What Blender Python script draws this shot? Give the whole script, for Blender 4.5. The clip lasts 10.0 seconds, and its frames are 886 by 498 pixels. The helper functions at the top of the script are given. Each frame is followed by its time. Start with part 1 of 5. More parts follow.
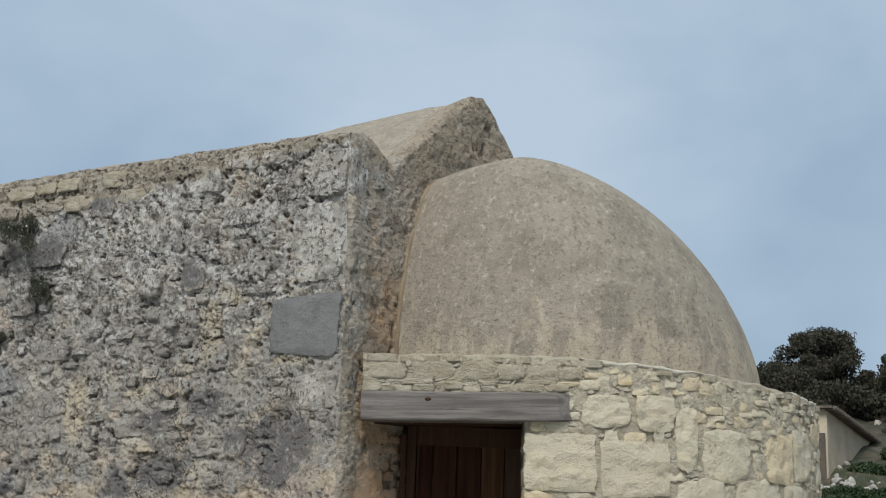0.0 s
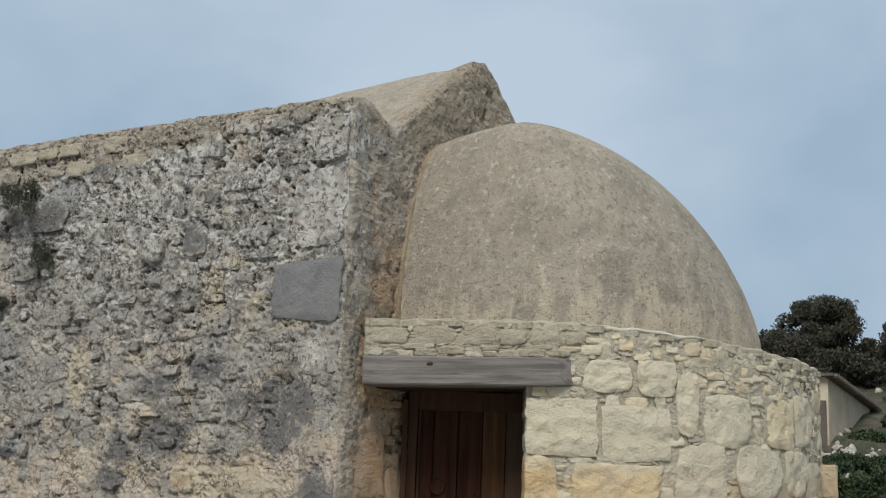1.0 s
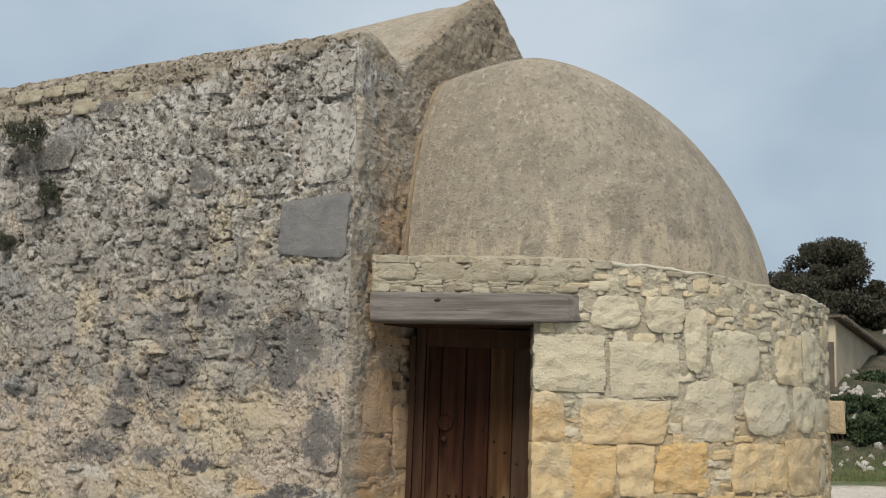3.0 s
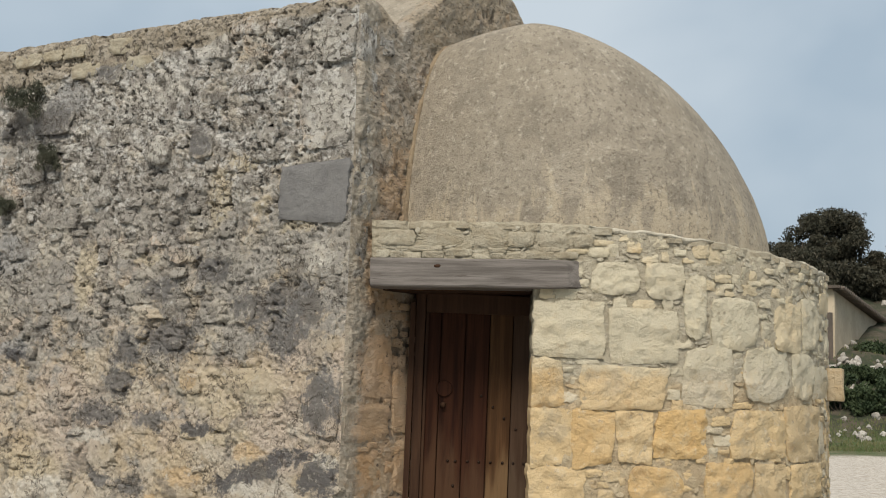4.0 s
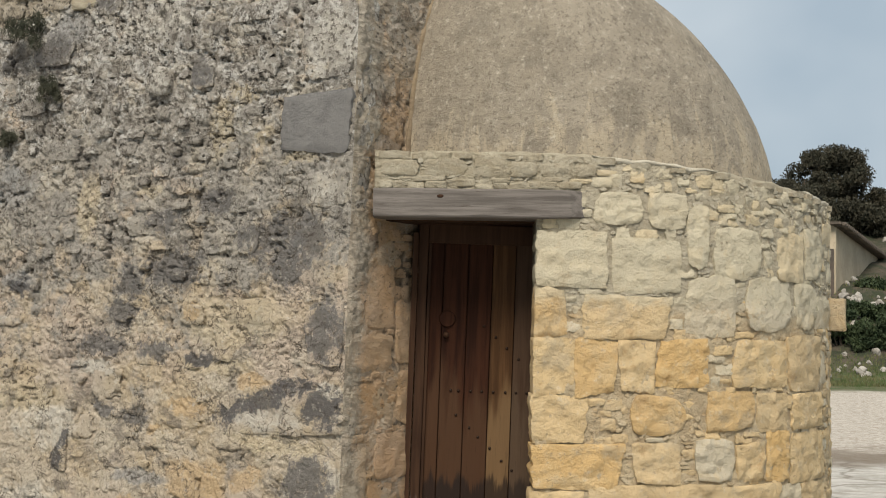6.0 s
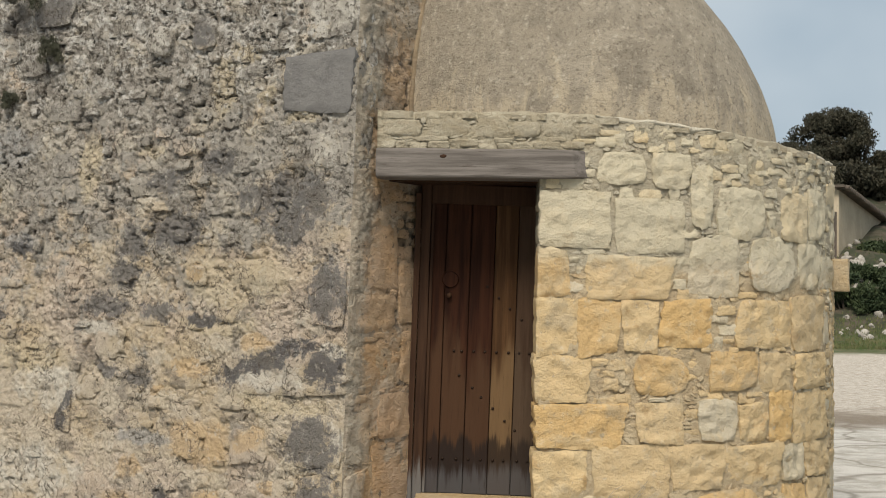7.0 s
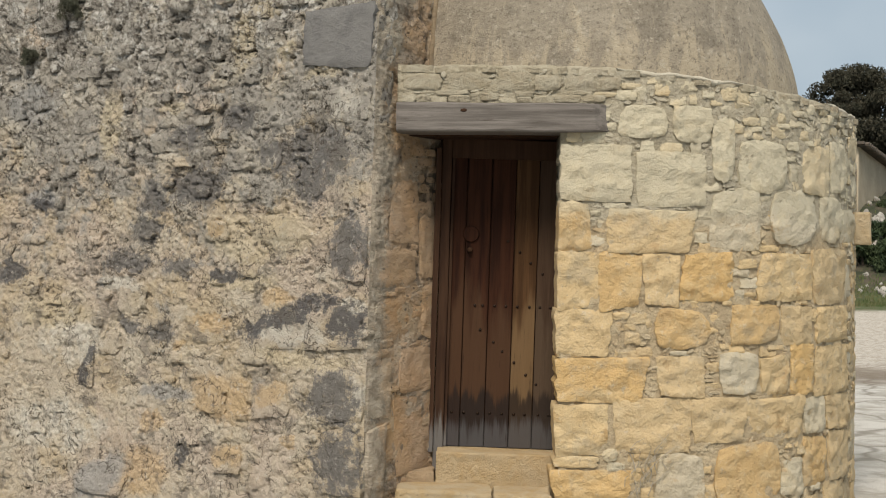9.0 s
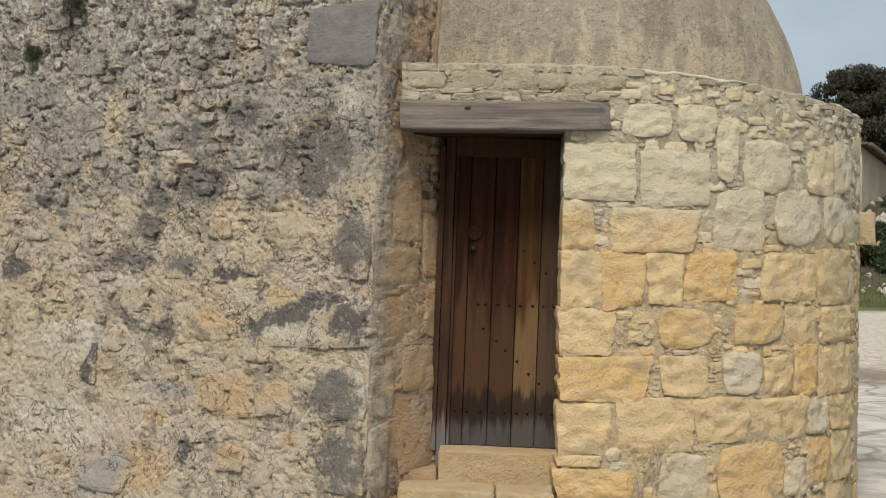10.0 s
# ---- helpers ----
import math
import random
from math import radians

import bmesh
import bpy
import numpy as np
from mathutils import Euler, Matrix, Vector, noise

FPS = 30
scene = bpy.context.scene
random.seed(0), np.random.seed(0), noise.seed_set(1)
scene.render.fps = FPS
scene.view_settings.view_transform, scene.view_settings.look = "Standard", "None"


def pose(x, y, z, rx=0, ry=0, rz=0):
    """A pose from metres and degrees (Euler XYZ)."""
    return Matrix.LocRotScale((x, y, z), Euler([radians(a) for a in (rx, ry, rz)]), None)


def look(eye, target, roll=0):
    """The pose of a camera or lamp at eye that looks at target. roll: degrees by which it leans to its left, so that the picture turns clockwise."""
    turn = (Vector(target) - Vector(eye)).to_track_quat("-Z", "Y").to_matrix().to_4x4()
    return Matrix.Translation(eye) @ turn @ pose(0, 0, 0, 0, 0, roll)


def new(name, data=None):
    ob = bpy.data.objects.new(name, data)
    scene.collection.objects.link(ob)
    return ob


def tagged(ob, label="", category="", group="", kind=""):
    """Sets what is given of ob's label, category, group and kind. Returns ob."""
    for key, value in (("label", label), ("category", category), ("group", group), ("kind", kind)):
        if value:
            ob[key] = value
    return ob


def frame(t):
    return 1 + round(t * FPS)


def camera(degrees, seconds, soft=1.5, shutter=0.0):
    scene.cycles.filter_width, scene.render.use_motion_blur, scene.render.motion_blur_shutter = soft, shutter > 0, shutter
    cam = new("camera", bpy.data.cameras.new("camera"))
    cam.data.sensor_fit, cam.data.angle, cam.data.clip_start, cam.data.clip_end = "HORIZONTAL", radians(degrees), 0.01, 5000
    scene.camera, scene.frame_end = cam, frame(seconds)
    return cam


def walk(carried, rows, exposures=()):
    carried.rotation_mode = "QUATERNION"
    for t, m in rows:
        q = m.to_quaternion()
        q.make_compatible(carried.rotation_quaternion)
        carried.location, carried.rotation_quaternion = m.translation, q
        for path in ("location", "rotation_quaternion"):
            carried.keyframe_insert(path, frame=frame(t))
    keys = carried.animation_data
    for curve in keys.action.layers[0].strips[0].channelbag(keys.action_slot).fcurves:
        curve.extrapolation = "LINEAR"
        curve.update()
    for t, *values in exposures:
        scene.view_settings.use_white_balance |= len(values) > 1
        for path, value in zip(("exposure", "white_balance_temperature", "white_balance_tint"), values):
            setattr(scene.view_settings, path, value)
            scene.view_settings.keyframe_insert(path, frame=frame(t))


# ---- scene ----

cam = camera(34.0, 10.0, 1.05)
EYE = 1.7
PATH = [
    (0.0, 0.0035, -0.0457, 0.1954, 100.403, -0.646, -0.461),
    (0.5, 0.0058, -0.0417, 0.1877, 99.717, -0.561, -0.395),
    (1.0, 0.0046, -0.0394, 0.1774, 99.137, -0.711, -0.392),
    (1.5, 0.0090, -0.0300, 0.1644, 98.607, -0.569, -0.335),
    (2.0, 0.0097, -0.0170, 0.1522, 98.074, -0.458, -0.225),
    (2.5, 0.0080, -0.0119, 0.1445, 97.514, -0.501, -0.105),
    (4.0, 0.0049, 0.0067, 0.1113, 95.710, -0.839, -0.111),
    (4.5, -0.0005, 0.0040, 0.1021, 95.166, -0.904, -0.084),
    (5.0, 0.0000, 0.0000, 0.0914, 94.574, -0.877, -0.055),
    (5.5, -0.0012, 0.0033, 0.0791, 93.965, -0.884, -0.072),
    (6.0, -0.0057, 0.0113, 0.0599, 93.273, -0.727, -0.055),
    (7.5, -0.0110, 0.0294, 0.0249, 91.261, -0.554, 0.160),
    (8.0, -0.0144, 0.0286, 0.0106, 90.799, -0.432, 0.339),
    (8.5, -0.0196, 0.0269, 0.0062, 90.428, -0.589, 0.488),
    (9.0, -0.0292, 0.0239, 0.0035, 90.250, -0.452, 0.747),
    (9.5, -0.0327, 0.0314, 0.0034, 90.230, -0.450, 0.850),
    (10.0, -0.0355, 0.0366, 0.0000, 90.200, -0.700, 0.843),
]
EXPOSURES = [(0.0, -0.06, 6200, 10), (2.5, 0.06, 6650, 11), (5.0, 0.13, 7000, 12), (7.5, 0.13, 7120, 12), (10.0, 0.11, 7080, 12)]
walk(cam, [(t, pose(x, y, EYE + z, rx, ry, rz)) for t, x, y, z, rx, ry, rz in PATH], EXPOSURES)

# ---- sky and sun: bright broken overcast, soft light from behind the camera's left shoulder ----
SUN_TO = Vector((-0.13, -0.60, 0.77)).normalized()
world = bpy.data.worlds.new("sky")
scene.world = world
world.use_nodes = True
nt = world.node_tree
nt.nodes.clear()
w_out = nt.nodes.new("ShaderNodeOutputWorld")
w_bg = nt.nodes.new("ShaderNodeBackground")
w_sky = nt.nodes.new("ShaderNodeTexSky")
w_sky.sky_type = "NISHITA"
w_sky.sun_disc = False
w_sky.sun_elevation = math.asin(SUN_TO.z)
w_sky.sun_rotation = math.atan2(SUN_TO.x, SUN_TO.y)
w_sky.air_density, w_sky.dust_density = 1.0, 2.0
w_co = nt.nodes.new("ShaderNodeTexCoord")
w_map = nt.nodes.new("ShaderNodeMapping")
w_map.inputs["Scale"].default_value = (1.0, 1.0, 1.7)
w_n1 = nt.nodes.new("ShaderNodeTexNoise")
w_n1.inputs["Scale"].default_value, w_n1.inputs["Detail"].default_value = 3.4, 4.0
w_n1.inputs["Roughness"].default_value = 0.5
w_n1.inputs["Distortion"].default_value = 0.25
w_ramp = nt.nodes.new("ShaderNodeValToRGB")
w_ramp.color_ramp.elements[0].position, w_ramp.color_ramp.elements[1].position = 0.36, 0.68
w_ramp.color_ramp.elements[0].color = (3.6, 4.7, 5.8, 1)
w_ramp.color_ramp.elements[1].color = (5.3, 6.3, 7.2, 1)
w_mix = nt.nodes.new("ShaderNodeMix")
w_mix.data_type = "RGBA"
w_mix.inputs["Factor"].default_value = 0.93
nt.links.new(w_co.outputs["Generated"], w_map.inputs["Vector"])
nt.links.new(w_map.outputs["Vector"], w_n1.inputs["Vector"])
w_sep = nt.nodes.new("ShaderNodeSeparateXYZ")
w_low = nt.nodes.new("ShaderNodeMapRange")
for key, v in zip(("From Min", "From Max", "To Min", "To Max"), (0.02, 0.24, -0.24, 0.02)):
    w_low.inputs[key].default_value = v
w_add = nt.nodes.new("ShaderNodeMath")
nt.links.new(w_co.outputs["Generated"], w_sep.inputs[0])
nt.links.new(w_sep.outputs["Z"], w_low.inputs["Value"])
nt.links.new(w_n1.outputs["Fac"], w_add.inputs[0])
nt.links.new(w_low.outputs["Result"], w_add.inputs[1])
nt.links.new(w_add.outputs[0], w_ramp.inputs["Fac"])
nt.links.new(w_sky.outputs["Color"], w_mix.inputs[6])
nt.links.new(w_ramp.outputs["Color"], w_mix.inputs[7])
nt.links.new(w_mix.outputs[2], w_bg.inputs["Color"])
w_bg.inputs["Strength"].default_value = 0.10
nt.links.new(w_bg.outputs["Background"], w_out.inputs["Surface"])

sun = new("sun", bpy.data.lights.new("sun", "SUN"))
sun.data.energy, sun.data.angle, sun.data.color = 3.9, radians(24), (1.0, 0.95, 0.87)
sun.matrix_world = look((0, 0, 30), Vector((0, 0, 30)) - SUN_TO)


# ---- plan ----
TH = radians(32)
CORNER = Vector((-0.59, 9.0, 0))
ALONG = Vector((-math.cos(TH), math.sin(TH), 0))      # front wall of the nave, away from the corner
ACROSS = Vector((math.sin(TH), math.cos(TH), 0))      # end wall of the nave, away from the corner
OUT = Vector((math.cos(TH), -math.sin(TH), 0))        # end wall faces this way
FRONT = -ACROSS                                       # front wall faces this way
NAVE_LENGTH, NAVE_WIDTH, WALL_TOP = 7.5, 3.58, 4.34
APSE_X, APSE_R, APSE_FACE = 1.04, 1.8, 9.1


def batter(z):
    """How far the front wall leans back at a height."""
    return 0.04 * (z - 2.05)


# ---- materials ----
class Nodes:
    """Short hand for building one node material."""

    def __init__(self, name):
        self.mat = bpy.data.materials.new(name)
        self.mat.use_nodes = True
        self.t = self.mat.node_tree
        self.bsdf = self.t.nodes["Principled BSDF"]
        self.bsdf.inputs["Specular IOR Level"].default_value = 0.25
        self.co = self.t.nodes.new("ShaderNodeTexCoord").outputs["Object"]

    def put(self, target, value):
        if hasattr(value, "is_output"):
            self.t.links.new(value, target)
        else:
            target.default_value = value

    def noise(self, scale, detail=4.0, rough=0.6, distort=0.0, at=None):
        n = self.t.nodes.new("ShaderNodeTexNoise")
        self.t.links.new(at or self.co, n.inputs["Vector"])
        n.inputs["Scale"].default_value, n.inputs["Detail"].default_value = scale, detail
        n.inputs["Roughness"].default_value, n.inputs["Distortion"].default_value = rough, distort
        return n.outputs["Fac"]

    def cells(self, scale, what="Distance", feature="F1", at=None):
        n = self.t.nodes.new("ShaderNodeTexVoronoi")
        n.feature = feature
        self.t.links.new(at or self.co, n.inputs["Vector"])
        n.inputs["Scale"].default_value = scale
        return n.outputs[what]

    def stretch(self, sx, sy, sz):
        n = self.t.nodes.new("ShaderNodeMapping")
        self.t.links.new(self.co, n.inputs["Vector"])
        n.inputs["Scale"].default_value = (sx, sy, sz)
        return n.outputs["Vector"]

    def ramp(self, fac, lo, hi, a=0.0, b=1.0):
        n = self.t.nodes.new("ShaderNodeMapRange")
        n.interpolation_type = "SMOOTHSTEP"
        self.t.links.new(fac, n.inputs["Value"])
        for key, v in zip(("From Min", "From Max", "To Min", "To Max"), (lo, hi, a, b)):
            n.inputs[key].default_value = v
        return n.outputs["Result"]

    def mix(self, fac, a, b, kind="MIX"):
        n = self.t.nodes.new("ShaderNodeMix")
        n.data_type, n.blend_type = "RGBA", kind
        self.put(n.inputs["Factor"], fac)
        self.put(n.inputs[6], (*a, 1) if isinstance(a, tuple) else a)
        self.put(n.inputs[7], (*b, 1) if isinstance(b, tuple) else b)
        return n.outputs[2]

    def math(self, op, a, b=0.0):
        n = self.t.nodes.new("ShaderNodeMath")
        n.operation = op
        self.put(n.inputs[0], a)
        self.put(n.inputs[1], b)
        return n.outputs[0]

    def attribute(self, name):
        n = self.t.nodes.new("ShaderNodeAttribute")
        n.attribute_name = name
        return n.outputs["Fac"]

    def height(self):
        n = self.t.nodes.new("ShaderNodeNewGeometry")
        s = self.t.nodes.new("ShaderNodeSeparateXYZ")
        self.t.links.new(n.outputs["Position"], s.inputs[0])
        return s.outputs["Z"]

    def place(self):
        return self.t.nodes.new("ShaderNodeNewGeometry").outputs["Position"]

    def random(self):
        return self.t.nodes.new("ShaderNodeObjectInfo").outputs["Random"]

    def island(self):
        return self.t.nodes.new("ShaderNodeNewGeometry").outputs["Random Per Island"]

    def done(self, colour, rough=0.9, bump=None, strength=0.4, distance=0.01):
        self.put(self.bsdf.inputs["Base Color"], (*colour, 1) if isinstance(colour, tuple) else colour)
        self.put(self.bsdf.inputs["Roughness"], rough)
        if bump is not None:
            b = self.t.nodes.new("ShaderNodeBump")
            b.inputs["Strength"].default_value, b.inputs["Distance"].default_value = strength, distance
            self.t.links.new(bump, b.inputs["Height"])
            self.t.links.new(b.outputs["Normal"], self.bsdf.inputs["Normal"])
        return self.mat


def rubble_material(name, clean, ochre, lichen, lichen_low, lichen_high, dark=(0.085, 0.083, 0.082), shards=1.0, dark_low=0.55, pale_most=0.8, edge=None):
    """Old lime-mortared rubble: tan and ochre stone, crusted with grey lichen that thickens with height."""
    n = Nodes(name)
    at = n.place()
    cell, relief = n.attribute("cell"), n.attribute("relief")
    flat = n.t.nodes.new("ShaderNodeMapping")
    n.t.links.new(at, flat.inputs["Vector"])
    flat.inputs["Scale"].default_value = (1.0, 1.0, 1.7)
    flat = flat.outputs["Vector"]
    bend = n.t.nodes.new("ShaderNodeTexNoise")
    n.t.links.new(at, bend.inputs["Vector"])
    bend.inputs["Scale"].default_value, bend.inputs["Detail"].default_value = 9.0, 4.0
    warp = n.mix(0.07, flat, bend.outputs["Color"])
    base = n.mix(n.ramp(n.noise(2.4, 6, 0.62, 0.3, at), 0.46, 0.62), clean, ochre)
    base = n.mix(n.ramp(n.noise(1.3, 5, 0.6, 0.3, at), 0.47, 0.60, 0, pale_most), base, (0.50, 0.385, 0.30))
    base = n.mix(n.ramp(cell, 0.66, 0.80, 0.0, 0.9 * pale_most), base, (0.56, 0.51, 0.41))
    base = n.mix(n.ramp(cell, 0.34, 0.20, 0.0, 0.7), base, (0.29, 0.245, 0.195))
    base = n.mix(n.ramp(n.noise(5.2, 7, 0.68, 0.2, at), 0.54, 0.64, 0, 0.8 * pale_most), base, (0.34, 0.25, 0.15))
    crust = n.math("ADD", n.ramp(n.height(), lichen_low, lichen_high, -0.15, 0.11), n.noise(3.2, 9, 0.70, 0.3, at))
    base = n.mix(n.ramp(crust, 0.47, 0.58, 0, 0.9), base, lichen)
    pale = n.math("ADD", n.ramp(n.height(), 2.2, 3.9, -0.12, 0.05), n.noise(5.5, 9, 0.72, 0.2, n.place()))
    base = n.mix(n.ramp(pale, 0.50, 0.60, 0, pale_most), base, (0.52, 0.505, 0.465))
    # grey-black patches of old crust
    stain = n.math("ADD", n.noise(2.9, 8, 0.66, 0.5, n.stretch(1.0, 1.0, 1.2)), n.ramp(n.height(), 0.3, 2.0, -0.02, 0.008))
    base = n.mix(n.ramp(stain, dark_low, dark_low + 0.07, 0, 0.8), base, dark)
    # flaky shards in patches, each with its own tone
    shard = n.cells(20, "Color", "F1", warp)
    tone = n.t.nodes.new("ShaderNodeSeparateColor")
    n.t.links.new(shard, tone.inputs[0])
    patchy = n.math("MULTIPLY", n.ramp(n.noise(4.0, 5, 0.6, 0.2, at), 0.44, 0.56), shards)
    base = n.mix(n.math("MULTIPLY", patchy, n.ramp(tone.outputs[0], 0.5, 1.0, 0, 0.6)), base, (0.60, 0.56, 0.48))
    base = n.mix(n.math("MULTIPLY", patchy, n.ramp(tone.outputs[1], 0.6, 1.0, 0, 0.7)), base, (0.15, 0.125, 0.10))
    base = n.mix(n.ramp(n.noise(14, 8, 0.72, 0.2, flat), 0.56, 0.68, 0, 0.55 * pale_most), base, (0.55, 0.51, 0.44))
    # the head of the wall was repointed with tan mortar
    head = n.math("ADD", n.ramp(n.height(), 3.92, 4.30, -0.2, 0.2), n.noise(2.2, 5, 0.6, 0.2, at))
    base = n.mix(n.ramp(head, 0.52, 0.64, 0, min(0.75, 1.1 * shards)), base, (0.37, 0.305, 0.215))
    specks = n.math("ADD", n.ramp(n.height(), 0.4, 3.6, -0.05, 0.02), n.noise(24, 6, 0.72, 0.2, flat))
    base = n.mix(n.ramp(specks, 0.57, 0.65, 0, 0.75), base, (0.085, 0.072, 0.06))
    if edge is not None:
        # the wall's edge is weathered to the lichen's colour
        side = n.t.nodes.new("ShaderNodeVectorMath")
        side.operation = "DOT_PRODUCT"
        n.t.links.new(at, side.inputs[0])
        side.inputs[1].default_value = tuple(ACROSS)
        inward = n.math("SUBTRACT", side.outputs["Value"], CORNER.dot(ACROSS) + 0.04)
        inward = n.math("SUBTRACT", inward, n.math("MULTIPLY", n.ramp(n.height(), 1.2, 3.2, 0.0, 0.14), 1.0))
        inward = n.math("ADD", inward, n.math("MULTIPLY", n.math("SUBTRACT", n.noise(5, 6, 0.7, 0.3, at), 0.5), 0.7))
        base = n.mix(n.ramp(inward, 0.0, 0.16, 0.8, 0.0), base, n.mix(n.ramp(n.noise(13, 6, 0.7, 0.2, at), 0.42, 0.6), edge, tuple(0.6 * c for c in edge)))
    # small sharp holes, the shade inside them painted near black
    hole = n.math("ADD", n.cells(13, "Distance", "F1", warp), n.ramp(n.noise(2.2, 4, 0.6, 0.1, at), 0.42, 0.60, 0.30, 0.0))
    hole = n.ramp(hole, 0.13, 0.24, 1.0, 0.0)
    base = n.mix(n.math("MULTIPLY", hole, min(0.85, 1.3 * shards)), base, (0.045, 0.038, 0.032))
    # low relief mixed to dark brown, which paints in the shade of recesses
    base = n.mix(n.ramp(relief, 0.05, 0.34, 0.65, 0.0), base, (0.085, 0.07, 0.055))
    grain = n.math("ADD", n.math("MULTIPLY", n.noise(60, 8, 0.75, 0.1, at), 0.9), n.math("MULTIPLY", n.noise(13, 7, 0.7, 0.2, flat), 3.0))
    grain = n.math("ADD", grain, n.math("MULTIPLY", n.math("MULTIPLY", patchy, n.cells(20, "Distance", "F1", warp)), 2.2))
    grain = n.math("SUBTRACT", grain, n.math("MULTIPLY", hole, 1.0 * shards))
    return n.done(base, 0.95, grain, 0.8, 0.03)

# weathered places on the front wall: distance from the corner, height, half width, half height, turn in degrees
DARK_SPOTS = [(0.26, 0.82, 0.19, 0.17, 0), (0.20, 0.42, 0.18, 0.20, 0), (0.66, 2.35, 0.24, 0.13, 0), (0.33, 2.37, 0.15, 0.13, 0), (0.46, 2.16, 0.14, 0.15, 0), (1.43, 2.17, 0.23, 0.13, 0), (1.10, 2.60, 0.18, 0.07, 0), (0.16, 1.76, 0.14, 0.20, 0), (1.57, 2.50, 0.13, 0.08, 0),
              (1.84, 2.08, 0.15, 0.14, 0), (1.89, 1.86, 0.15, 0.09, 0), (2.05, 1.65, 0.20, 0.08, 0), (1.57, 1.62, 0.14, 0.08, 0), (1.76, 1.17, 0.12, 0.07, 0), (2.04, 1.20, 0.10, 0.05, 0),
              (2.17, 4.10, 0.12, 0.11, 0), (2.74, 3.77, 0.22, 0.13, 0), (3.11, 3.73, 0.16, 0.11, 0), (1.27, 3.49, 0.10, 0.09, 0)]
BLACK_SPOTS = [(0.56, 1.32, 0.42, 0.065, -12), (0.92, 1.20, 0.09, 0.10, 0), (0.17, 1.28, 0.15, 0.11, 0), (2.42, 0.91, 0.06, 0.16, 8), 
               (1.51, 0.36, 0.06, 0.08, 0), (1.19, 1.57, 0.16, 0.05, 0), (3.23, 1.56, 0.15, 0.06, 0), (2.96, 2.04, 0.11, 0.06, 0)]
YELLOW_SPOTS = [(0.87, 1.82, 0.51, 0.17, 0), (1.08, 3.09, 0.09, 0.25, 0), (0.73, 3.03, 0.09, 0.06, 0), (1.71, 2.71, 0.12, 0.05, 0), (1.05, 1.53, 0.35, 0.07, 0), (0.91, 3.32, 0.16, 0.07, 0),
                (0.41, 2.86, 0.18, 0.05, 0), (0.50, 1.04, 0.42, 0.06, 0), (2.79, 1.26, 0.36, 0.12, 0), (2.30, 2.62, 0.12, 0.25, 0)]
ORANGE_SPOTS = [(1.26, 1.87, 0.09, 0.05, 0), (1.28, 1.25, 0.19, 0.06, 0), (1.57, 1.07, 0.05, 0.04, 0), (0.76, 0.81, 0.14, 0.09, 0), (0.62, 0.50, 0.07, 0.05, 0), (1.12, 0.39, 0.15, 0.09, 0),
                (1.18, 0.75, 0.30, 0.17, 0), (1.86, 0.21, 0.24, 0.17, 0), (1.78, 0.55, 0.15, 0.07, 0), (0.71, 1.43, 0.14, 0.05, 0)]
PALE_SPOTS = [(1.655, 3.46, 0.10, 0.10, 0), (0.60, 1.18, 0.33, 0.07, 0), (2.74, 0.47, 0.54, 0.18, 0), (2.60, 1.06, 0.35, 0.16, 0), (2.12, 1.48, 0.19, 0.06, 0), (0.22, 2.65, 0.13, 0.12, 0), (0.05, 0.82, 0.06, 0.14, 0),
              (0.12, 1.38, 0.11, 0.06, 0), (0.28, 4.06, 0.16, 0.11, 0), (1.20, 4.17, 0.16, 0.11, 0), (0.75, 4.18, 0.14, 0.07, 0), (1.75, 3.87, 0.38, 0.12, 0), (0.20, 3.56, 0.21, 0.23, 0)]
SLATE_SPOTS = [(2.27, 0.14, 0.31, 0.13, -28), (2.99, 2.10, 0.18, 0.07, 0), (3.10, 2.79, 0.28, 0.15, 0), (1.66, 0.76, 0.24, 0.06, 0), (2.58, 3.91, 0.24, 0.13, 0)]


